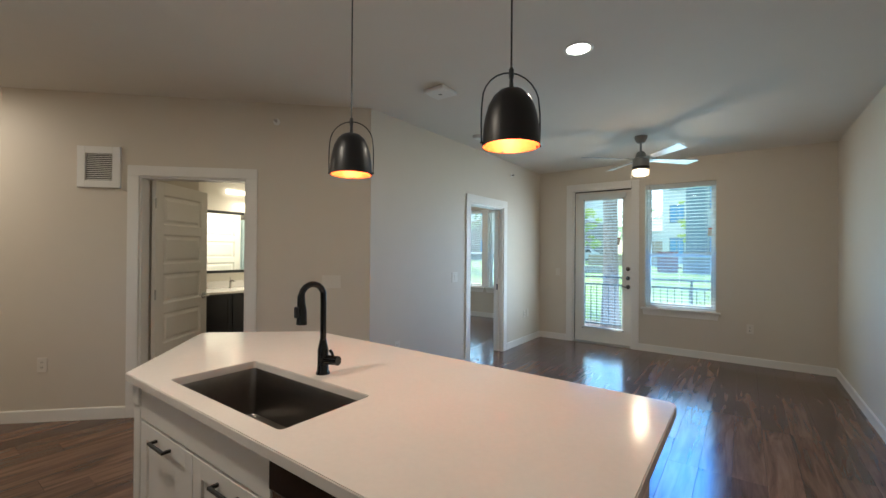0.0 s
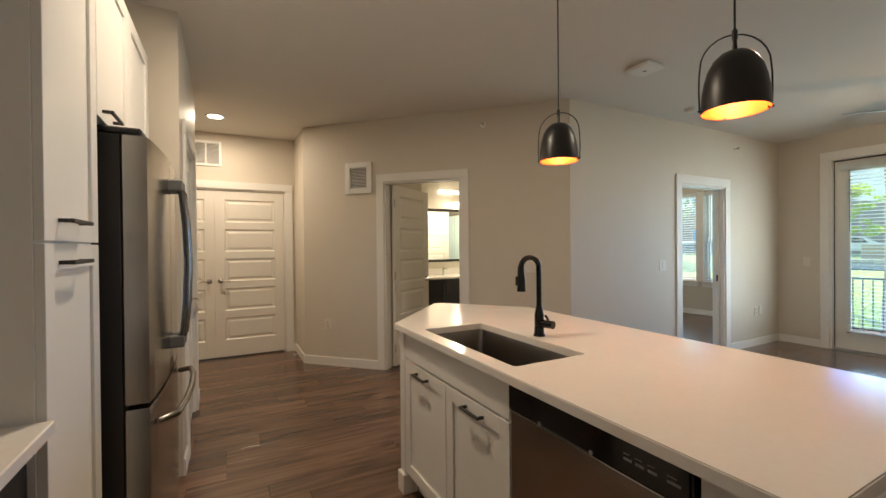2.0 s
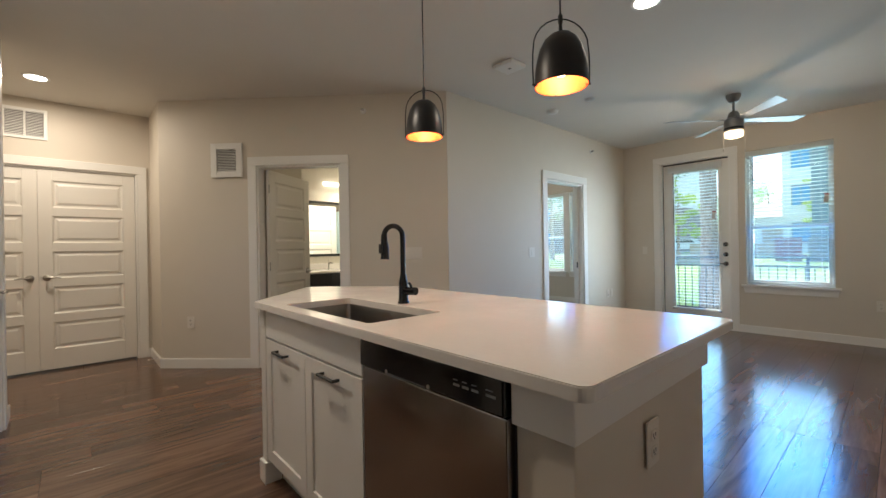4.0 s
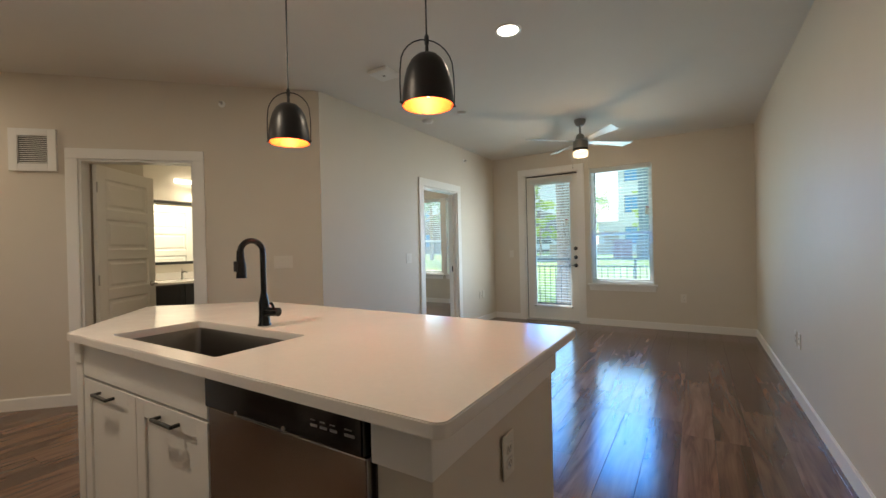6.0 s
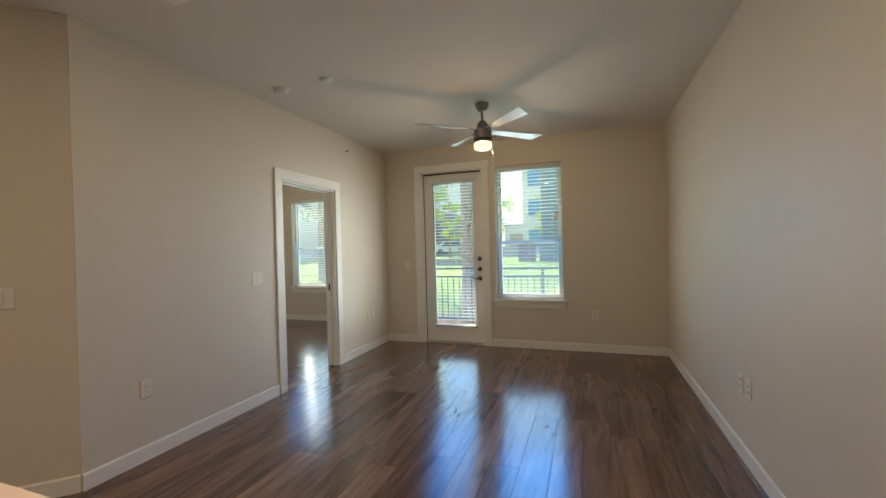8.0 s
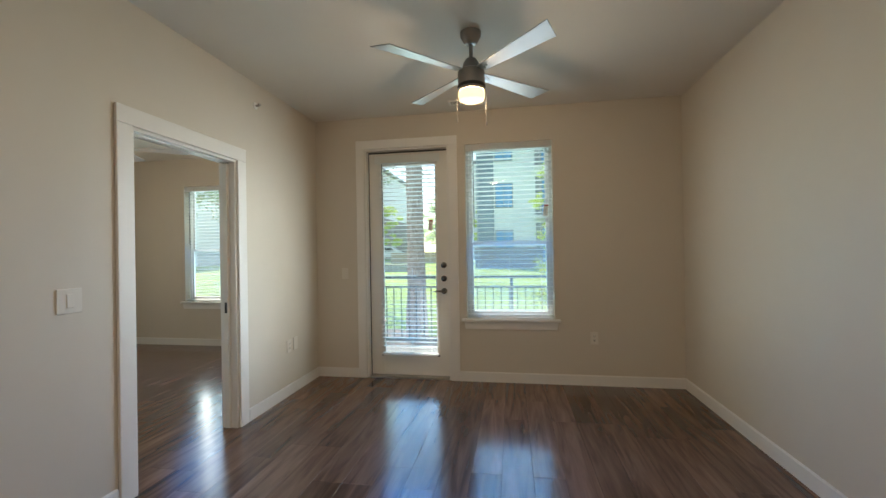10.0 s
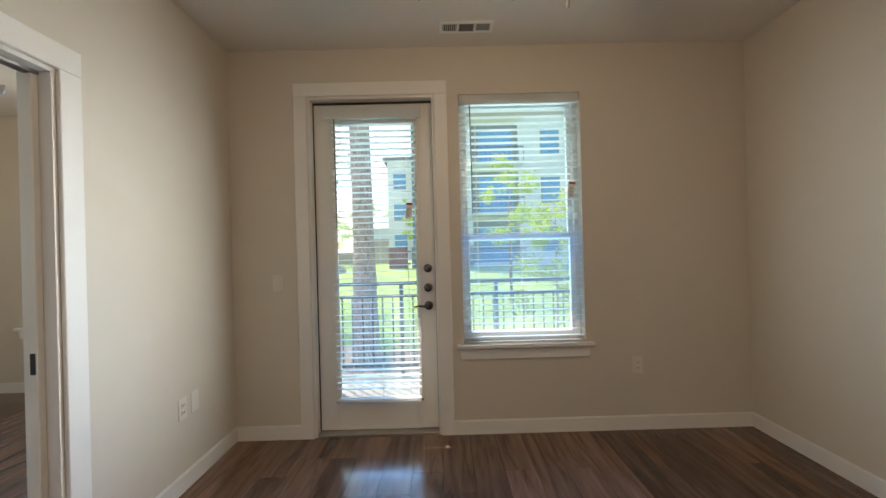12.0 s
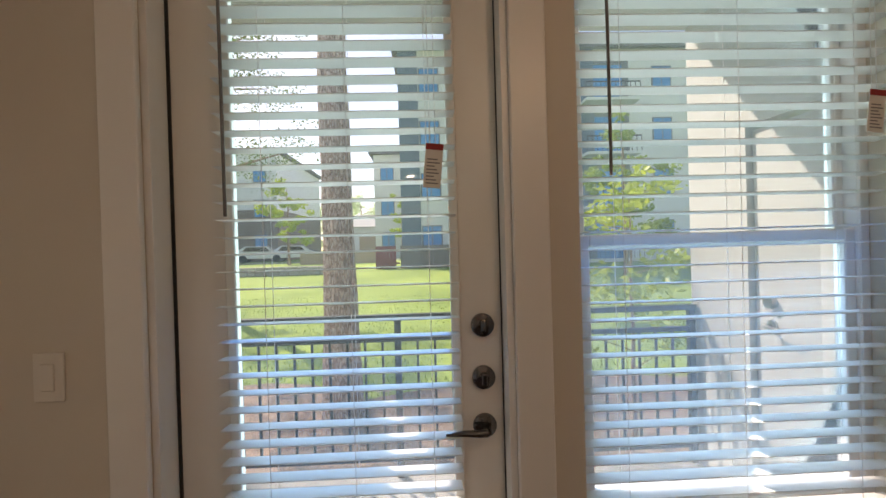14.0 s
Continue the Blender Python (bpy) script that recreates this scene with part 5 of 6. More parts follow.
GRASS = noisy_ground("lawn", ((0.13, 0.21, 0.025), (0.30, 0.40, 0.07)), 6)
MULCH = noisy_ground("mulch", ((0.10, 0.06, 0.045), (0.40, 0.29, 0.22)), 25, bscale=60)
def bark_plates():
    """Long loose bark scales with dark cracks between them."""
    m = bpy.data.materials.new("bark_plates")
    m.use_nodes = True
    t = m.node_tree
    p = t.nodes["Principled BSDF"]
    p.inputs["Roughness"].default_value = 0.95
    co, mp, wob = t.nodes.new("ShaderNodeTexCoord"), t.nodes.new("ShaderNodeMapping"), t.nodes.new("ShaderNodeTexNoise")
    mp.inputs["Scale"].default_value = (1, 1, 0.3)
    t.links.new(co.outputs["Object"], mp.inputs[0])
    wob.inputs["Scale"].default_value, wob.inputs["Detail"].default_value = 18, 5
    t.links.new(mp.outputs[0], wob.inputs["Vector"])
    bend = t.nodes.new("ShaderNodeVectorMath")
    bend.operation = "MULTIPLY_ADD"
    bend.inputs[1].default_value = (0.07, 0.07, 0.07)
    t.links.new(wob.outputs["Color"], bend.inputs[0])
    t.links.new(mp.outputs[0], bend.inputs[2])
    v, cell = t.nodes.new("ShaderNodeTexVoronoi"), t.nodes.new("ShaderNodeTexVoronoi")
    v.feature = "DISTANCE_TO_EDGE"
    ramp = t.nodes.new("ShaderNodeValToRGB")
    for o in (v, cell):
        o.inputs["Scale"].default_value = 34
        t.links.new(bend.outputs[0], o.inputs["Vector"])
    e = ramp.color_ramp.elements
    e[0].position, e[0].color = 0.01, (0.20, 0.14, 0.11, 1)
    e[1].position, e[1].color = 0.22, (0.62, 0.49, 0.42, 1)
    e.new(0.08).color = (0.44, 0.31, 0.25, 1)
    t.links.new(v.outputs["Distance"], ramp.inputs[0])
    mr, mul = t.nodes.new("ShaderNodeMapRange"), t.nodes.new("ShaderNodeVectorMath")
    mul.operation = "SCALE"
    mr.inputs["To Min"].default_value, mr.inputs["To Max"].default_value = 0.6, 1.45
    t.links.new(wob.outputs["Fac"], mr.inputs["Value"])
    t.links.new(ramp.outputs[0], mul.inputs[0])
    t.links.new(mr.outputs[0], mul.inputs["Scale"])
    t.links.new(mul.outputs[0], p.inputs["Base Color"])
    b = t.nodes.new("ShaderNodeBump")
    b.inputs["Strength"].default_value, b.inputs["Distance"].default_value = 1.0, 0.05
    add = t.nodes.new("ShaderNodeMath")
    t.links.new(v.outputs["Distance"], add.inputs[0])
    t.links.new(wob.outputs["Fac"], add.inputs[1])
    t.links.new(add.outputs[0], b.inputs["Height"])
    t.links.new(b.outputs[0], p.inputs["Normal"])
    return m


PLATES = bark_plates()
BARK = noisy_ground("bark", ((0.16, 0.095, 0.065), (0.52, 0.37, 0.28)), 14, bump=1.0, bscale=30, stretch=(1, 1, 0.22))
GZ = -0.35

bm = bmesh.new()
box(bm, -2.525, 0.60, 6.97, 8.47, -0.30, -0.05)
structure("balcony_floor", bm, CONC, "grey concrete patio slab", "patio")
bm = bmesh.new()
box(bm, -2.525, 2.4, 6.97, 8.42, 2.76, 3.05)
structure("balcony_soffit", bm, SIDING, "white painted patio soffit", "soffit")
SWX = 0.43
wall("wall_patio_east", (SWX, 6.97), (SWX, 8.40), 0.15, [(0.25, 0.95, -0.05, 1.98)], z0=-0.3, z1=2.76, label="white siding wall at the end of the patio", mat=SIDING)
sd = thing("storage_door", (SWX + 0.03, 7.22, -0.045), "white flush storage door on the patio, closed", "door")
boxpart("leaf", (0, 0.04, 0.01, 0.69, 0, 2.0), SIDING, sd, 0.002)
bm = bmesh.new()
tube(bm, [(0, 0.58, 1.10), (-0.03, 0.58, 1.10)], 0.03, 16)
part("deadbolt", bm, NICKEL, sd, smooth=True)
bm = bmesh.new()
tube(bm, [(0, 0.58, 0.98), (-0.012, 0.58, 0.98)], 0.03, 16)
tube(bm, [(-0.01, 0.58, 0.98), (-0.05, 0.58, 0.98), (-0.055, 0.47, 0.975)], 0.009, 10)
part("lever_handle", bm, NICKEL, sd, smooth=True)

rl = thing("patio_railing", (0, 8.36, -0.05), "black metal patio railing with thin balusters", "railing")
X0, X1 = -2.52, SWX - 0.01
for name, z, h, d in (("top_rail", 0.985, 0.035, 0.05), ("middle_rail", 0.85, 0.03, 0.03), ("bottom_rail", 0.10, 0.03, 0.03)):
    boxpart(name, (X0, X1, -d / 2, d / 2, z, z + h), RAILM, rl, 0.003)
for px in (-2.50, -1.49, -0.46, SWX - 0.035):
    boxpart("post", (px - 0.02, px + 0.02, -0.02, 0.02, 0, 0.985), RAILM, rl, 0.002)
bm = bmesh.new()
box(bm, -0.007, 0.007, -0.007, 0.007, 0.13, 0.85)
first = part("baluster", bm, RAILM, rl)
n = 26
for i in range(n):
    o = first if i == 0 else new("baluster", first.data)
    o.parent, o.location = rl, (X0 + 0.06 + (X1 - X0 - 0.1) * i / n, 0, 0)

# ---- outdoors ----
LEAF = material("leaf_green", (0.17, 0.26, 0.05), 0.55, grain=0.3, scale=3, stain=0.2)
LEAFY = material("leaf_bright", (0.34, 0.44, 0.05), 0.5, grain=0.3, scale=4, stain=0.2)
LEAFD = material("leaf_dark", (0.11, 0.16, 0.06), 0.6, grain=0.3, scale=3, stain=0.2)
# far leaves: air haze is mixed into this pale leaf colour
LEAFP = material("leaf_hazed", (0.46, 0.56, 0.32), 0.6, grain=0.3, scale=0.8, stain=0.2)
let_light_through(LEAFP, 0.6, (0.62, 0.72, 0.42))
let_light_through(LEAF, 0.4, (0.30, 0.42, 0.06))
let_light_through(LEAFY, 0.4, (0.50, 0.62, 0.06))
let_light_through(LEAFD, 0.35, (0.20, 0.30, 0.08))
PANELW = material("white_panel", (0.72, 0.73, 0.74), 0.6, grain=0.03, scale=3, stain=0.04)
PANELG = material("grey_panel", (0.17, 0.18, 0.19), 0.6, grain=0.06, scale=4, stain=0.06)
SHADED = material("shaded_corner", (0.12, 0.17, 0.23), 0.6, grain=0.06, scale=4, stain=0.06)
BROWN = material("brown_siding", (0.20, 0.16, 0.14), 0.7, grain=0.08, scale=5, stain=0.08)
REDB = material("red_boards", (0.24, 0.05, 0.045), 0.7, grain=0.1, scale=8, stain=0.1)
TAN = material("tan_boards", (0.45, 0.34, 0.24), 0.8, grain=0.1, scale=8, stain=0.1)
STONE = material("pale_stone", (0.45, 0.40, 0.33), 0.85, grain=0.15, scale=8, bump=0.4, bscale=30, spread=0.2)
# window blue is the sky's reflection put into the base colour
WINB = material("sky_painted_glass", (0.06, 0.27, 0.58), 0.06, grain=0.1, scale=2)
ROOFG = material("grey_shingle", (0.16, 0.16, 0.17), 0.85, grain=0.15, scale=10, bump=0.3, bscale=30)
ROOFP = material("pale_shingle", (0.42, 0.42, 0.42), 0.85, grain=0.12, scale=10, bump=0.3, bscale=30)
CARW = material("car_white", (0.75, 0.76, 0.77), 0.25, grain=0.02, scale=4, coat=0.5)
TYRE = material("tyre", (0.015, 0.015, 0.015), 0.8, grain=0.1, scale=20)


def gz(y):
    """Height of the ground: level by the house, then rising gently."""
    return GZ + 0.03 * (min(max(y, 13.0), 38.0) - 13.0)


bm = bmesh.new()
xs = [-400, -200, -100, -60, -40] + [-30 + 3 * i for i in range(21)] + [40, 60, 100, 200, 400]
ys = [-400, -100, -20, 0, 5, 8] + [10 + 2 * i for i in range(16)] + [45, 60, 100, 200, 400]
gv = {(i, j): bm.verts.new((x, y, gz(y) - 0.02)) for i, x in enumerate(xs) for j, y in enumerate(ys)}
for i in range(len(xs) - 1):
    for j in range(len(ys) - 1):
        bm.faces.new((gv[i, j], gv[i + 1, j], gv[i + 1, j + 1], gv[i, j + 1]))
structure("ground", bm, GRASS, "green mown lawn with patches of light", "lawn", smooth=True)
bm = bmesh.new()
edge = [(-9, 8.6)] + [(6, 8.6)] + [(6 - 15 * i / 24, 10.9 + 0.35 * math.sin(i * 0.9) + 0.2 * math.sin(i * 2.3)) for i in range(25)]
prism(bm, edge, GZ - 0.02, GZ + 0.02)
structure("mulch_bed", bm, MULCH, "brown bark mulch bed beside the patio", "mulch bed")
rnd = random.Random(3)
bm = bmesh.new()
for i in range(1800):
    x, y = rnd.uniform(-5.5, 3.5), rnd.uniform(8.62, 10.9)
    a, l, w = rnd.uniform(0, 6.28), rnd.uniform(0.02, 0.06), rnd.uniform(0.006, 0.016)
    u, v = Vector((math.cos(a), math.sin(a), rnd.uniform(-0.3, 0.3))), Vector((-math.sin(a), math.cos(a), rnd.uniform(-0.3, 0.3)))
    c = Vector((x, y, GZ + 0.03))
    bm.faces.new([bm.verts.new(c + u * l * p + v * w * q) for p, q in ((-1, -1), (1, -0.6), (1, 0.8), (-1, 1))])
CHIP = noisy_ground("bark_chips", ((0.12, 0.07, 0.05), (0.42, 0.30, 0.22)), 3)
tagged(part("bark_chips", bm, CHIP), "loose pale bark chips on the mulch", "bark chips", "", "stuff")
bm = bmesh.new()
for i in range(9000):
    x, y = rnd.uniform(-9, 5), 10.4 + 9 * rnd.random() ** 1.5
    a, h = rnd.uniform(0, 6.28), rnd.uniform(0.03, 0.08)
    c, u = Vector((x, y, gz(y) - 0.02)), Vector((math.cos(a), math.sin(a), 0)) * 0.008
    lean = Vector((rnd.uniform(-0.03, 0.03), rnd.uniform(-0.03, 0.03), h))
    bm.faces.new([bm.verts.new(p) for p in (c - u, c + u, c + lean)])
tagged(part("grass_blades", bm, LEAF), "short green grass blades of the lawn", "grass", "", "stuff")


def leaves(bm, centre, size, count, leaf, rnd, squash=1.0):
    """A clump of small pointed leaves."""
    for _ in range(count):
        while True:
            p = Vector((rnd.uniform(-1, 1), rnd.uniform(-1, 1), rnd.uniform(-1, 1)))
            if p.length < 1:
                break
        c = Vector(centre) + Vector((p.x * size, p.y * size, p.z * size * squash))
        u = Vector((rnd.gauss(0, 1), rnd.gauss(0, 1), rnd.gauss(0, 0.6))).normalized()
        v = u.orthogonal().normalized()
        v = (v * math.cos(rnd.random() * 3) + u.cross(v) * math.sin(rnd.random() * 3)).normalized()
        l, w = leaf * rnd.uniform(0.7, 1.3), leaf * 0.45
        bm.faces.new([bm.verts.new(c + q) for q in (-u * l, v * w, u * l, -v * w)])


def tree(x, y, height, r, crown_from, spread, clumps, per, leaf, mat, label, seed, trunk_mat=None, bare=0.0, lean=0.0, limb=8):
    rnd = random.Random(seed)
    ob = thing("tree", (x, y, gz(y) - 0.03), label, "tree")
    bm = bmesh.new()
    n = 14
    pts = [Vector((lean * i / n + 0.05 * r * 10 * math.sin(i * 1.3) * (i / n), 0.04 * r * 10 * math.cos(i * 1.7) * (i / n), height * i / n)) for i in range(n + 1)]
    radii = [r * (1.35 if i == 0 else 1.08 if i == 1 else 1.0) * (1 - 0.8 * (i / n) ** 1.4) for i in range(n + 1)]
    tube(bm, pts, r, 20, radii)
    if r > 0.1:
        bmesh.ops.subdivide_edges(bm, edges=bm.edges[:], cuts=2, use_grid_fill=True)
        for v in bm.verts:
            k = noise.noise(Vector((v.co.x * 14, v.co.y * 14, v.co.z * 2.2))) + 0.5 * noise.noise(Vector((v.co.x * 40, v.co.y * 40, v.co.z * 7)))
            v.co += Vector((v.co.x, v.co.y, 0)).normalized() * 0.022 * k
    tips = []
    for i in range(limb):
        f = crown_from / height + (1 - crown_from / height) * (i + 0.3) / limb
        base = pts[min(int(f * n), n)]
        a = i * 2.4 + rnd.uniform(-0.4, 0.4)
        reach = spread * (1.05 - 0.55 * (f - crown_from / height)) * rnd.uniform(0.7, 1.0)
        mid = base + Vector((math.cos(a) * reach * 0.5, math.sin(a) * reach * 0.5, reach * 0.15))
        tip = base + Vector((math.cos(a) * reach, math.sin(a) * reach, reach * 0.3))
        tube(bm, [base, mid, tip], 0.02, 7, [r * 0.32, r * 0.2, r * 0.06])
        tips += [mid, tip, (mid + tip) / 2, tip + Vector((rnd.uniform(-0.3, 0.3), rnd.uniform(-0.3, 0.3), 0.2)) * spread * 0.4]
    part("trunk", bm, trunk_mat or BARK, ob, smooth=True)
    bm = bmesh.new()
    for k in range(clumps):
        t = rnd.choice(tips)
        c = t + Vector((rnd.gauss(0, 0.16), rnd.gauss(0, 0.16), rnd.gauss(0, 0.12))) * spread
        leaves(bm, c, spread * rnd.uniform(0.10, 0.22), per, leaf, rnd, 0.7)
    part("crown", bm, mat, ob)
    return ob


tree(-2.20, 10.05, 13.5, 0.165, 8.0, 2.0, 90, 40, 0.05, LEAFD, "tall tree with rough reddish bark beside the patio", 1, trunk_mat=PLATES, limb=12)
tree(0.46, 9.25, 2.3, 0.02, 0.7, 0.62, 120, 12, 0.042, LEAFY, "young maple with bright yellow-green leaves", 2, trunk_mat=BARK, limb=9)
tree(-7.0, 17.0, 10.5, 0.14, 4.2, 2.6, 190, 60, 0.05, LEAFD, "dark-leaved tree on the lawn", 5, limb=11)
tree(-11.3, 36, 5.5, 0.10, 1.5, 1.9, 60, 50, 0.14, LEAFY, "bright green young tree by the path", 4)
tree(-3.3, 40, 5.0, 0.08, 2.0, 1.4, 40, 40, 0.13, LEAFY, "small bright tree by the fence", 6)
tree(0.95, 15.6, 4.1, 0.05, 1.6, 0.95, 90, 34, 0.05, LEAFY, "round yellow-green tree before the apartment building", 8)
tree(6.2, 21, 5.5, 0.09, 1.6, 1.8, 70, 50, 0.09, LEAF, "green tree in front of the apartment building", 7)
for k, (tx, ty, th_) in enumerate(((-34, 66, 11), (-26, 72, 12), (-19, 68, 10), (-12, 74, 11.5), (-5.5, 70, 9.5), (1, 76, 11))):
    tree(tx, ty, th_ - 2.5, 0.2, 1.5, 4.8, 150, 60, 0.15, LEAFP, "distant green tree, haze put into its leaf colour", 20 + k)
for k, (tx, ty, th_) in enumerate(((-12.5, 19, 8), (-19, 30, 9))):
    tree(tx, ty, th_, 0.16, 3, 3.2, 80, 45, 0.11, LEAFD, "dark-leaved tree beyond the bedroom", 40 + k)


def facade(name, x0, x1, y, depth, h, storeys, bays, label, base_mat, upper_mat, win_mat, balcony=(), base_h=0.0, roof_over=0.4):
    """A block with its front towards -y: walls, roof slab, windows with frames, balconies."""
    z0 = gz(y) - 0.03
    ob = thing(name, (x0, y, z0), label, "building")
    w = x1 - x0
    if base_h:
        boxpart("base_wall", (-0.02, w + 0.02, -0.02, depth, 0, base_h), base_mat, ob, 0)
    boxpart("wall", (0, w, 0, depth, base_h, h), upper_mat, ob, 0)
    boxpart("roof", (-roof_over, w + roof_over, -roof_over, depth + roof_over, h, h + 0.35), ROOFG, ob, 0.02)
    sh = (h - 0.4) / storeys
    bw = w / bays
    for s in range(storeys):
        for b in range(bays):
            cx, cz = bw * (b + 0.5), sh * s + sh * 0.52
            if b in balcony:
                rec = boxpart("balcony_recess", (cx - bw * 0.42, cx + bw * 0.42, -0.05, -0.03, sh * s + 0.15, sh * s + sh * 0.92), PANELG, ob, 0)
                boxpart("pane", (cx - bw * 0.3, cx + bw * 0.3, -0.09, -0.06, sh * s + 0.2, sh * s + sh * 0.8), win_mat, rec, 0)
                bal = boxpart("balcony_slab", (cx - bw * 0.45, cx + bw * 0.45, -1.3, 0, sh * s + 0.02, sh * s + 0.18), PANELW, ob, 0)
                boxpart("railing", (cx - bw * 0.45, cx + bw * 0.45, -1.3, -1.27, sh * s + 1.05, sh * s + 1.12), RAILM, bal, 0)
                for k in range(12):
                    rx = cx - bw * 0.45 + bw * 0.9 * k / 11
                    boxpart("baluster", (rx - 0.015, rx + 0.015, -1.3, -1.27, sh * s + 0.18, sh * s + 1.05), RAILM, bal, 0)
            else:
                fr = boxpart("window", (cx - 0.62, cx + 0.62, -0.05, 0.02, cz - 0.85, cz + 0.85), PANELG, ob, 0)
                for dx in (-0.29, 0.29):
                    boxpart("pane", (cx + dx - 0.26, cx + dx + 0.26, -0.07, -0.045, cz - 0.78, cz + 0.78), win_mat, fr, 0)
    return ob


ab = facade("apartment_building", -2.75, 30, 31, 14, 13.2, 4, 9, "white and grey apartment building with balconies", BROWN, PANELW, WINB, balcony=(1, 3, 5, 7), base_h=0.0)
# shade of the building corner, painted as upright blue-grey strips
for cx in (0.0, 10.9, 21.8):
    boxpart("corner_panel", (cx - 0.04, cx + 1.15, -0.10, 0.6, 0.0, 13.15), SHADED, ab, 0.01, "upright blue-grey strip painted as the corner's shade")
facade("apartment_building", -6.0, -1.2, 44, 9, 9.6, 3, 2, "white apartment building end, sky reflection painted on its windows", BROWN, PANELW, WINB)
facade("apartment_building", -44, -15.6, 46, 16, 10.5, 3, 9, "grey apartment building with brown base, sky reflection painted on its windows", BROWN, PANELW, WINB, base_h=5.0)
facade("apartment_building", -42, -28.0, 30, 10, 8.5, 3, 5, "pale apartment building across the lawn", BROWN, PANELW, WINB, base_h=0.0)
for hx, hy, hw, hd_, hh, lab in ((-9.4, 52, 7.0, 6.0, 3.4, "white garage with a grey roof"),):
    g = thing("garage", (hx, hy, gz(hy) - 0.03), lab, "garage")
    boxpart("wall", (0, hw, 0, hd_, 0, hh), PANELW, g, 0)
    bm = bmesh.new()
    vs = [bm.verts.new(p) for p in ((-0.4, -0.5, hh), (hw + 0.4, -0.5, hh), (hw + 0.4, hd_ + 0.5, hh), (-0.4, hd_ + 0.5, hh), (-0.2, hd_ / 2, hh + 1.6), (hw + 0.2, hd_ / 2, hh + 1.6))]
    for q in ((0, 1, 5, 4), (2, 3, 4, 5), (0, 4, 3), (1, 2, 5), (3, 2, 1, 0)):
        bm.faces.new([vs[i] for i in q])
    part("roof", bm, ROOFP, g)
    for k in range(2):
        boxpart("garage_door", (0.6 + k * 3.1, 3.2 + k * 3.1, -0.05, 0, 0, 2.3), TAN, g, 0)


def board_fence(x0, x1, y, h, mat, label, step=0.2):
    ob = thing("board_fence", (x0, y, gz(y) - 0.03), label, "fence")
    bm = bmesh.new()
    box(bm, 0, step - 0.012, 0, 0.03, 0, h)
    first = part("board", bm, mat, ob)
    for i in range(int((x1 - x0) / step)):
        o = first if i == 0 else new("board", first.data)
        o.parent, o.location = ob, (i * step, 0, 0)
    boxpart("rail", (0, x1 - x0, 0.031, 0.06, h * 0.75, h * 0.83), mat, ob, 0)
    boxpart("rail", (0, x1 - x0, 0.031, 0.06, h * 0.2, h * 0.28), mat, ob, 0)


board_fence(-4.3, -2.9, 30.0, 1.35, REDB, "dark red board fence enclosure")
board_fence(-2.85, 1.2, 29.9, 1.35, BROWN, "dark brown picket fence by the apartment building", 0.16)
board_fence(-10.5, -4.4, 36, 0.9, TAN, "low tan board fence across the lawn", 0.25)

sw = thing("stone_wall", (-13.2, 27.5, gz(27.5) - 0.02), "low pale stone wall on the lawn", "stone wall")
srnd = random.Random(9)
for row in range(2):
    x = -0.2 * row
    while x < 6.4:
        l = srnd.uniform(0.35, 0.75)
        boxpart("stone", (x, x + l - 0.02, srnd.uniform(-0.03, 0.03), 0.4, 0.24 * row, 0.24 * row + 0.225), STONE, sw, 0.03)
        x += l
bm = bmesh.new()
pth = [(-30, 38.2), (-14, 38.4), (-9, 38.8), (20, 38.8), (20, 40.2), (-9, 40.2), (-14, 39.8), (-30, 39.6)]
prism(bm, pth, gz(40) - 0.02, gz(40) + 0.01)
structure("pavement", bm, CONC, "pale concrete footpath beyond the lawn", "footpath")


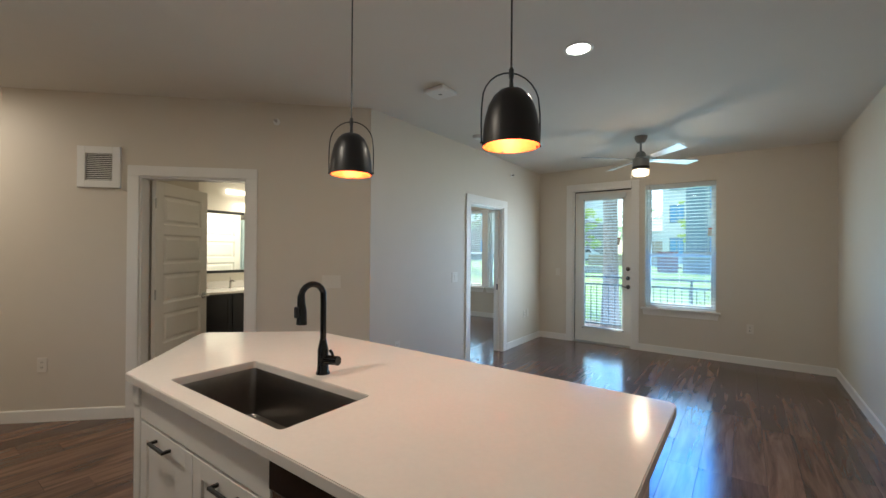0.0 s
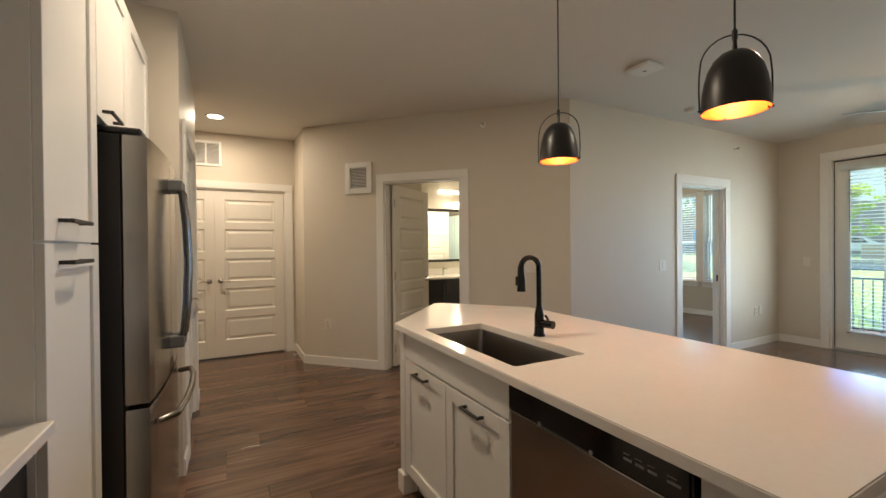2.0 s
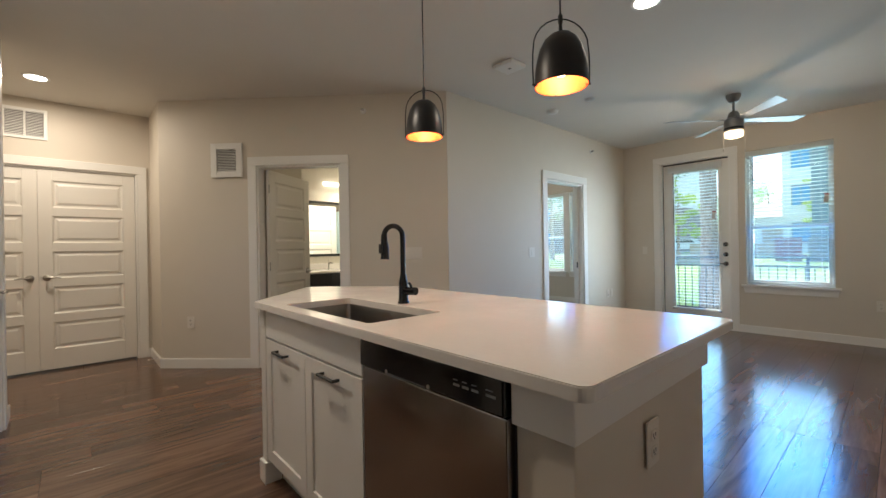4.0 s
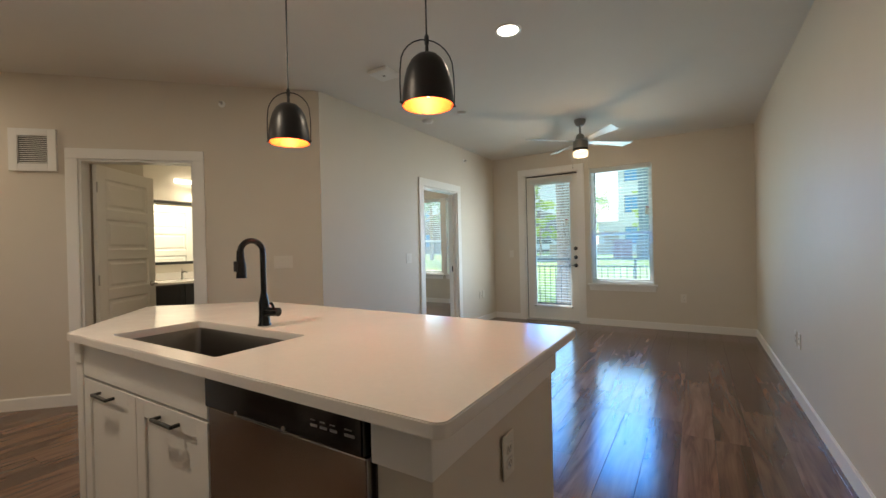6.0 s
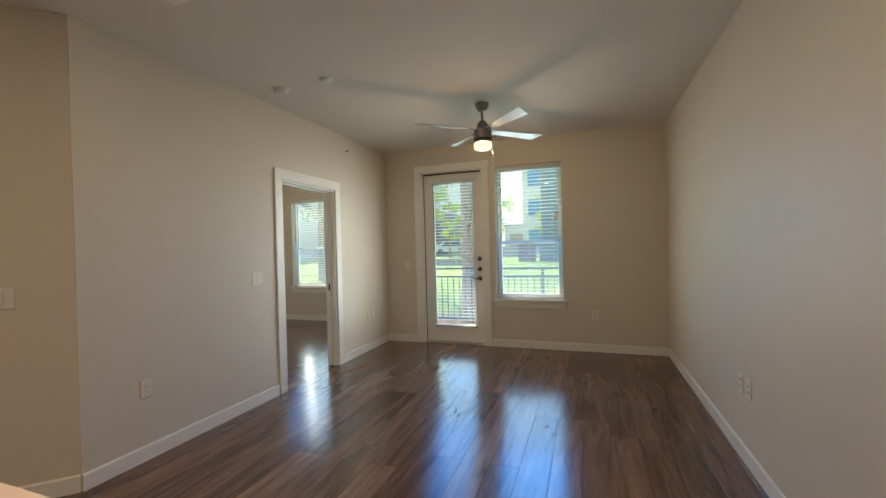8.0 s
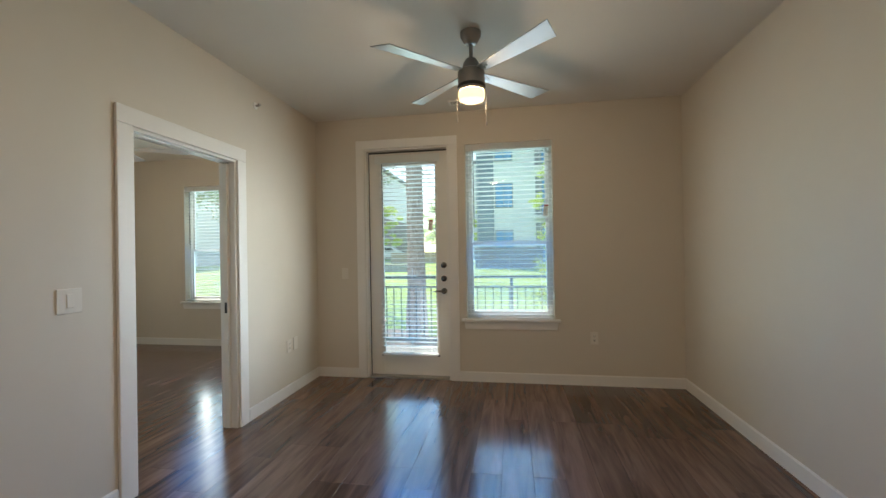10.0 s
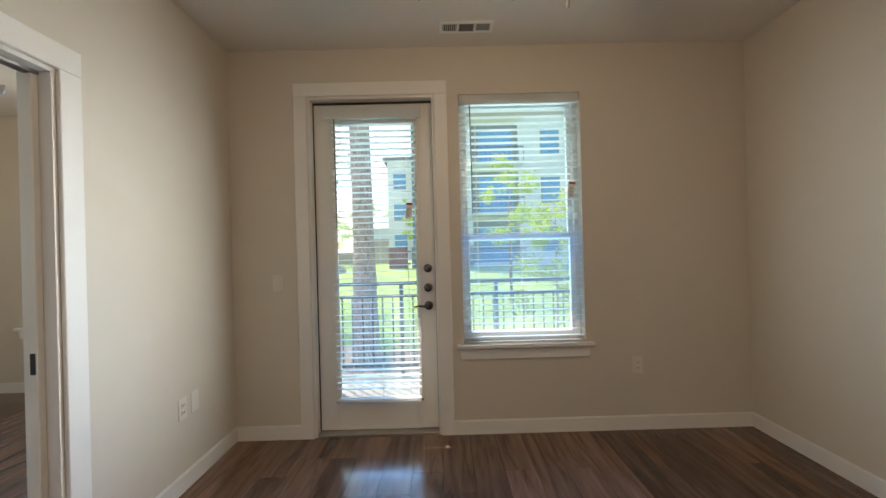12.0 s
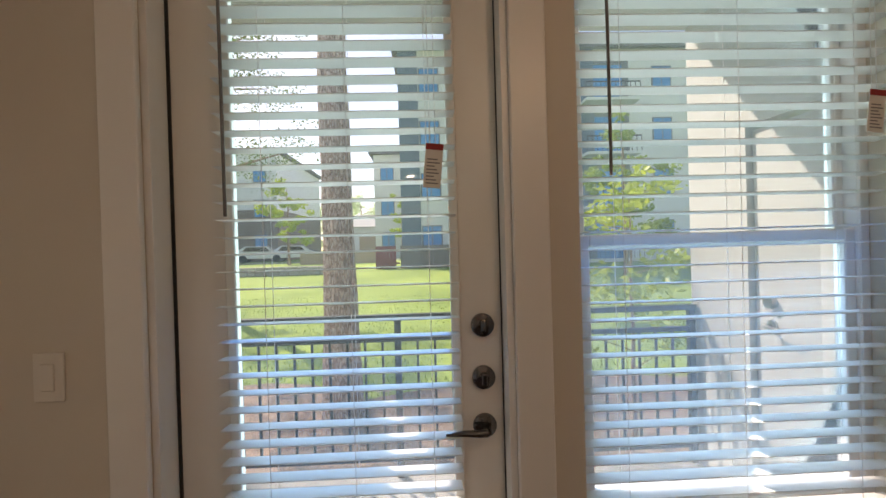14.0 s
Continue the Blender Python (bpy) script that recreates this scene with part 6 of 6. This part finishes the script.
def car(x, y, turn, label):
    ob = thing("car", pose(x, y, gz(y) - 0.02, 0, 0, turn), label, "car", "parked cars")
    bm = bmesh.new()
    prof = [(-2.2, 0.35), (2.2, 0.35), (2.25, 0.75), (1.3, 0.92), (0.6, 1.42), (-1.2, 1.45), (-2.0, 0.98), (-2.25, 0.8)]
    a = [bm.verts.new((px, -0.85, pz)) for px, pz in prof]
    b = [bm.verts.new((px, 0.85, pz)) for px, pz in prof]
    bm.faces.new(a)
    bm.faces.new(b[::-1])
    for i in range(len(prof)):
        bm.faces.new((a[i], b[i], b[(i + 1) % len(prof)], a[(i + 1) % len(prof)]))
    bmesh.ops.bevel(bm, geom=bm.edges[:], offset=0.07, segments=2, affect="EDGES")
    part("body", bm, CARW, ob, smooth=True)
    for s in (-1, 1):
        bm = bmesh.new()
        prism(bm, [(-1.5, 0.98), (0.85, 0.98), (0.5, 1.36), (-1.1, 1.38)], 0, 0.02)
        o = part("side_window", bm, BLACKG, ob)
        o.rotation_euler, o.location = (radians(90), 0, 0), (0, s * 0.862 + 0.01, 0)
    for wx in (-1.4, 1.4):
        for s in (-1, 1):
            bm = bmesh.new()
            tube(bm, [(wx, s * 0.7, 0.33), (wx, s * 0.9, 0.33)], 0.33, 20)
            part("wheel", bm, TYRE, ob)


car(-16.2, 43.5, 10, "white parked car on the far road")
car(-13.4, 44.5, 8, "white parked car beyond the lawn")

# ---- floor planks, last ----
PW_, PL_ = 0.181, 1.22
shared = {}


def plank_mesh(w, l):
    key = (round(w, 3), round(l, 3))
    if key not in shared:
        me = bpy.data.meshes.new("plank")
        g, d = 0.0004, 0.0010
        vs = [(g, g, -0.010), (w - g, g, -0.010), (w - g, l - g, -0.010), (g, l - g, -0.010),
              (g, g, -d), (w - g, g, -d), (w - g, l - g, -d), (g, l - g, -d),
              (g + d, g + d, 0), (w - g - d, g + d, 0), (w - g - d, l - g - d, 0), (g + d, l - g - d, 0)]
        fs = [(8, 9, 10, 11)] + [(a, (a + 1) % 4, (a + 1) % 4 + 4, a + 4) for a in range(4)] + [(a + 4, (a + 1) % 4 + 4, (a + 1) % 4 + 8, a + 8) for a in range(4)]
        me.from_pydata(vs, [], fs)
        me.materials.append(PLANK)
        shared[key] = me
    return shared[key]


rnd = random.Random(11)
cols = int((XR + 0.06 + 6.14) / PW_) + 1
for c in range(cols):
    x0 = -6.14 + c * PW_
    top_y = 8.03 if x0 + PW_ < -2.56 else 6.885
    y = -1.42 - rnd.choice((0.0, 0.2, 0.41, 0.61, 0.81, 1.02))
    while y < top_y:
        a, b = max(y, -1.42), min(y + PL_, top_y)
        if b - a > 0.03:
            o = new("plank", plank_mesh(PW_, round(b - a, 2)))
            o.parent, o.location = floor, (x0, a, 0)
        y += PL_
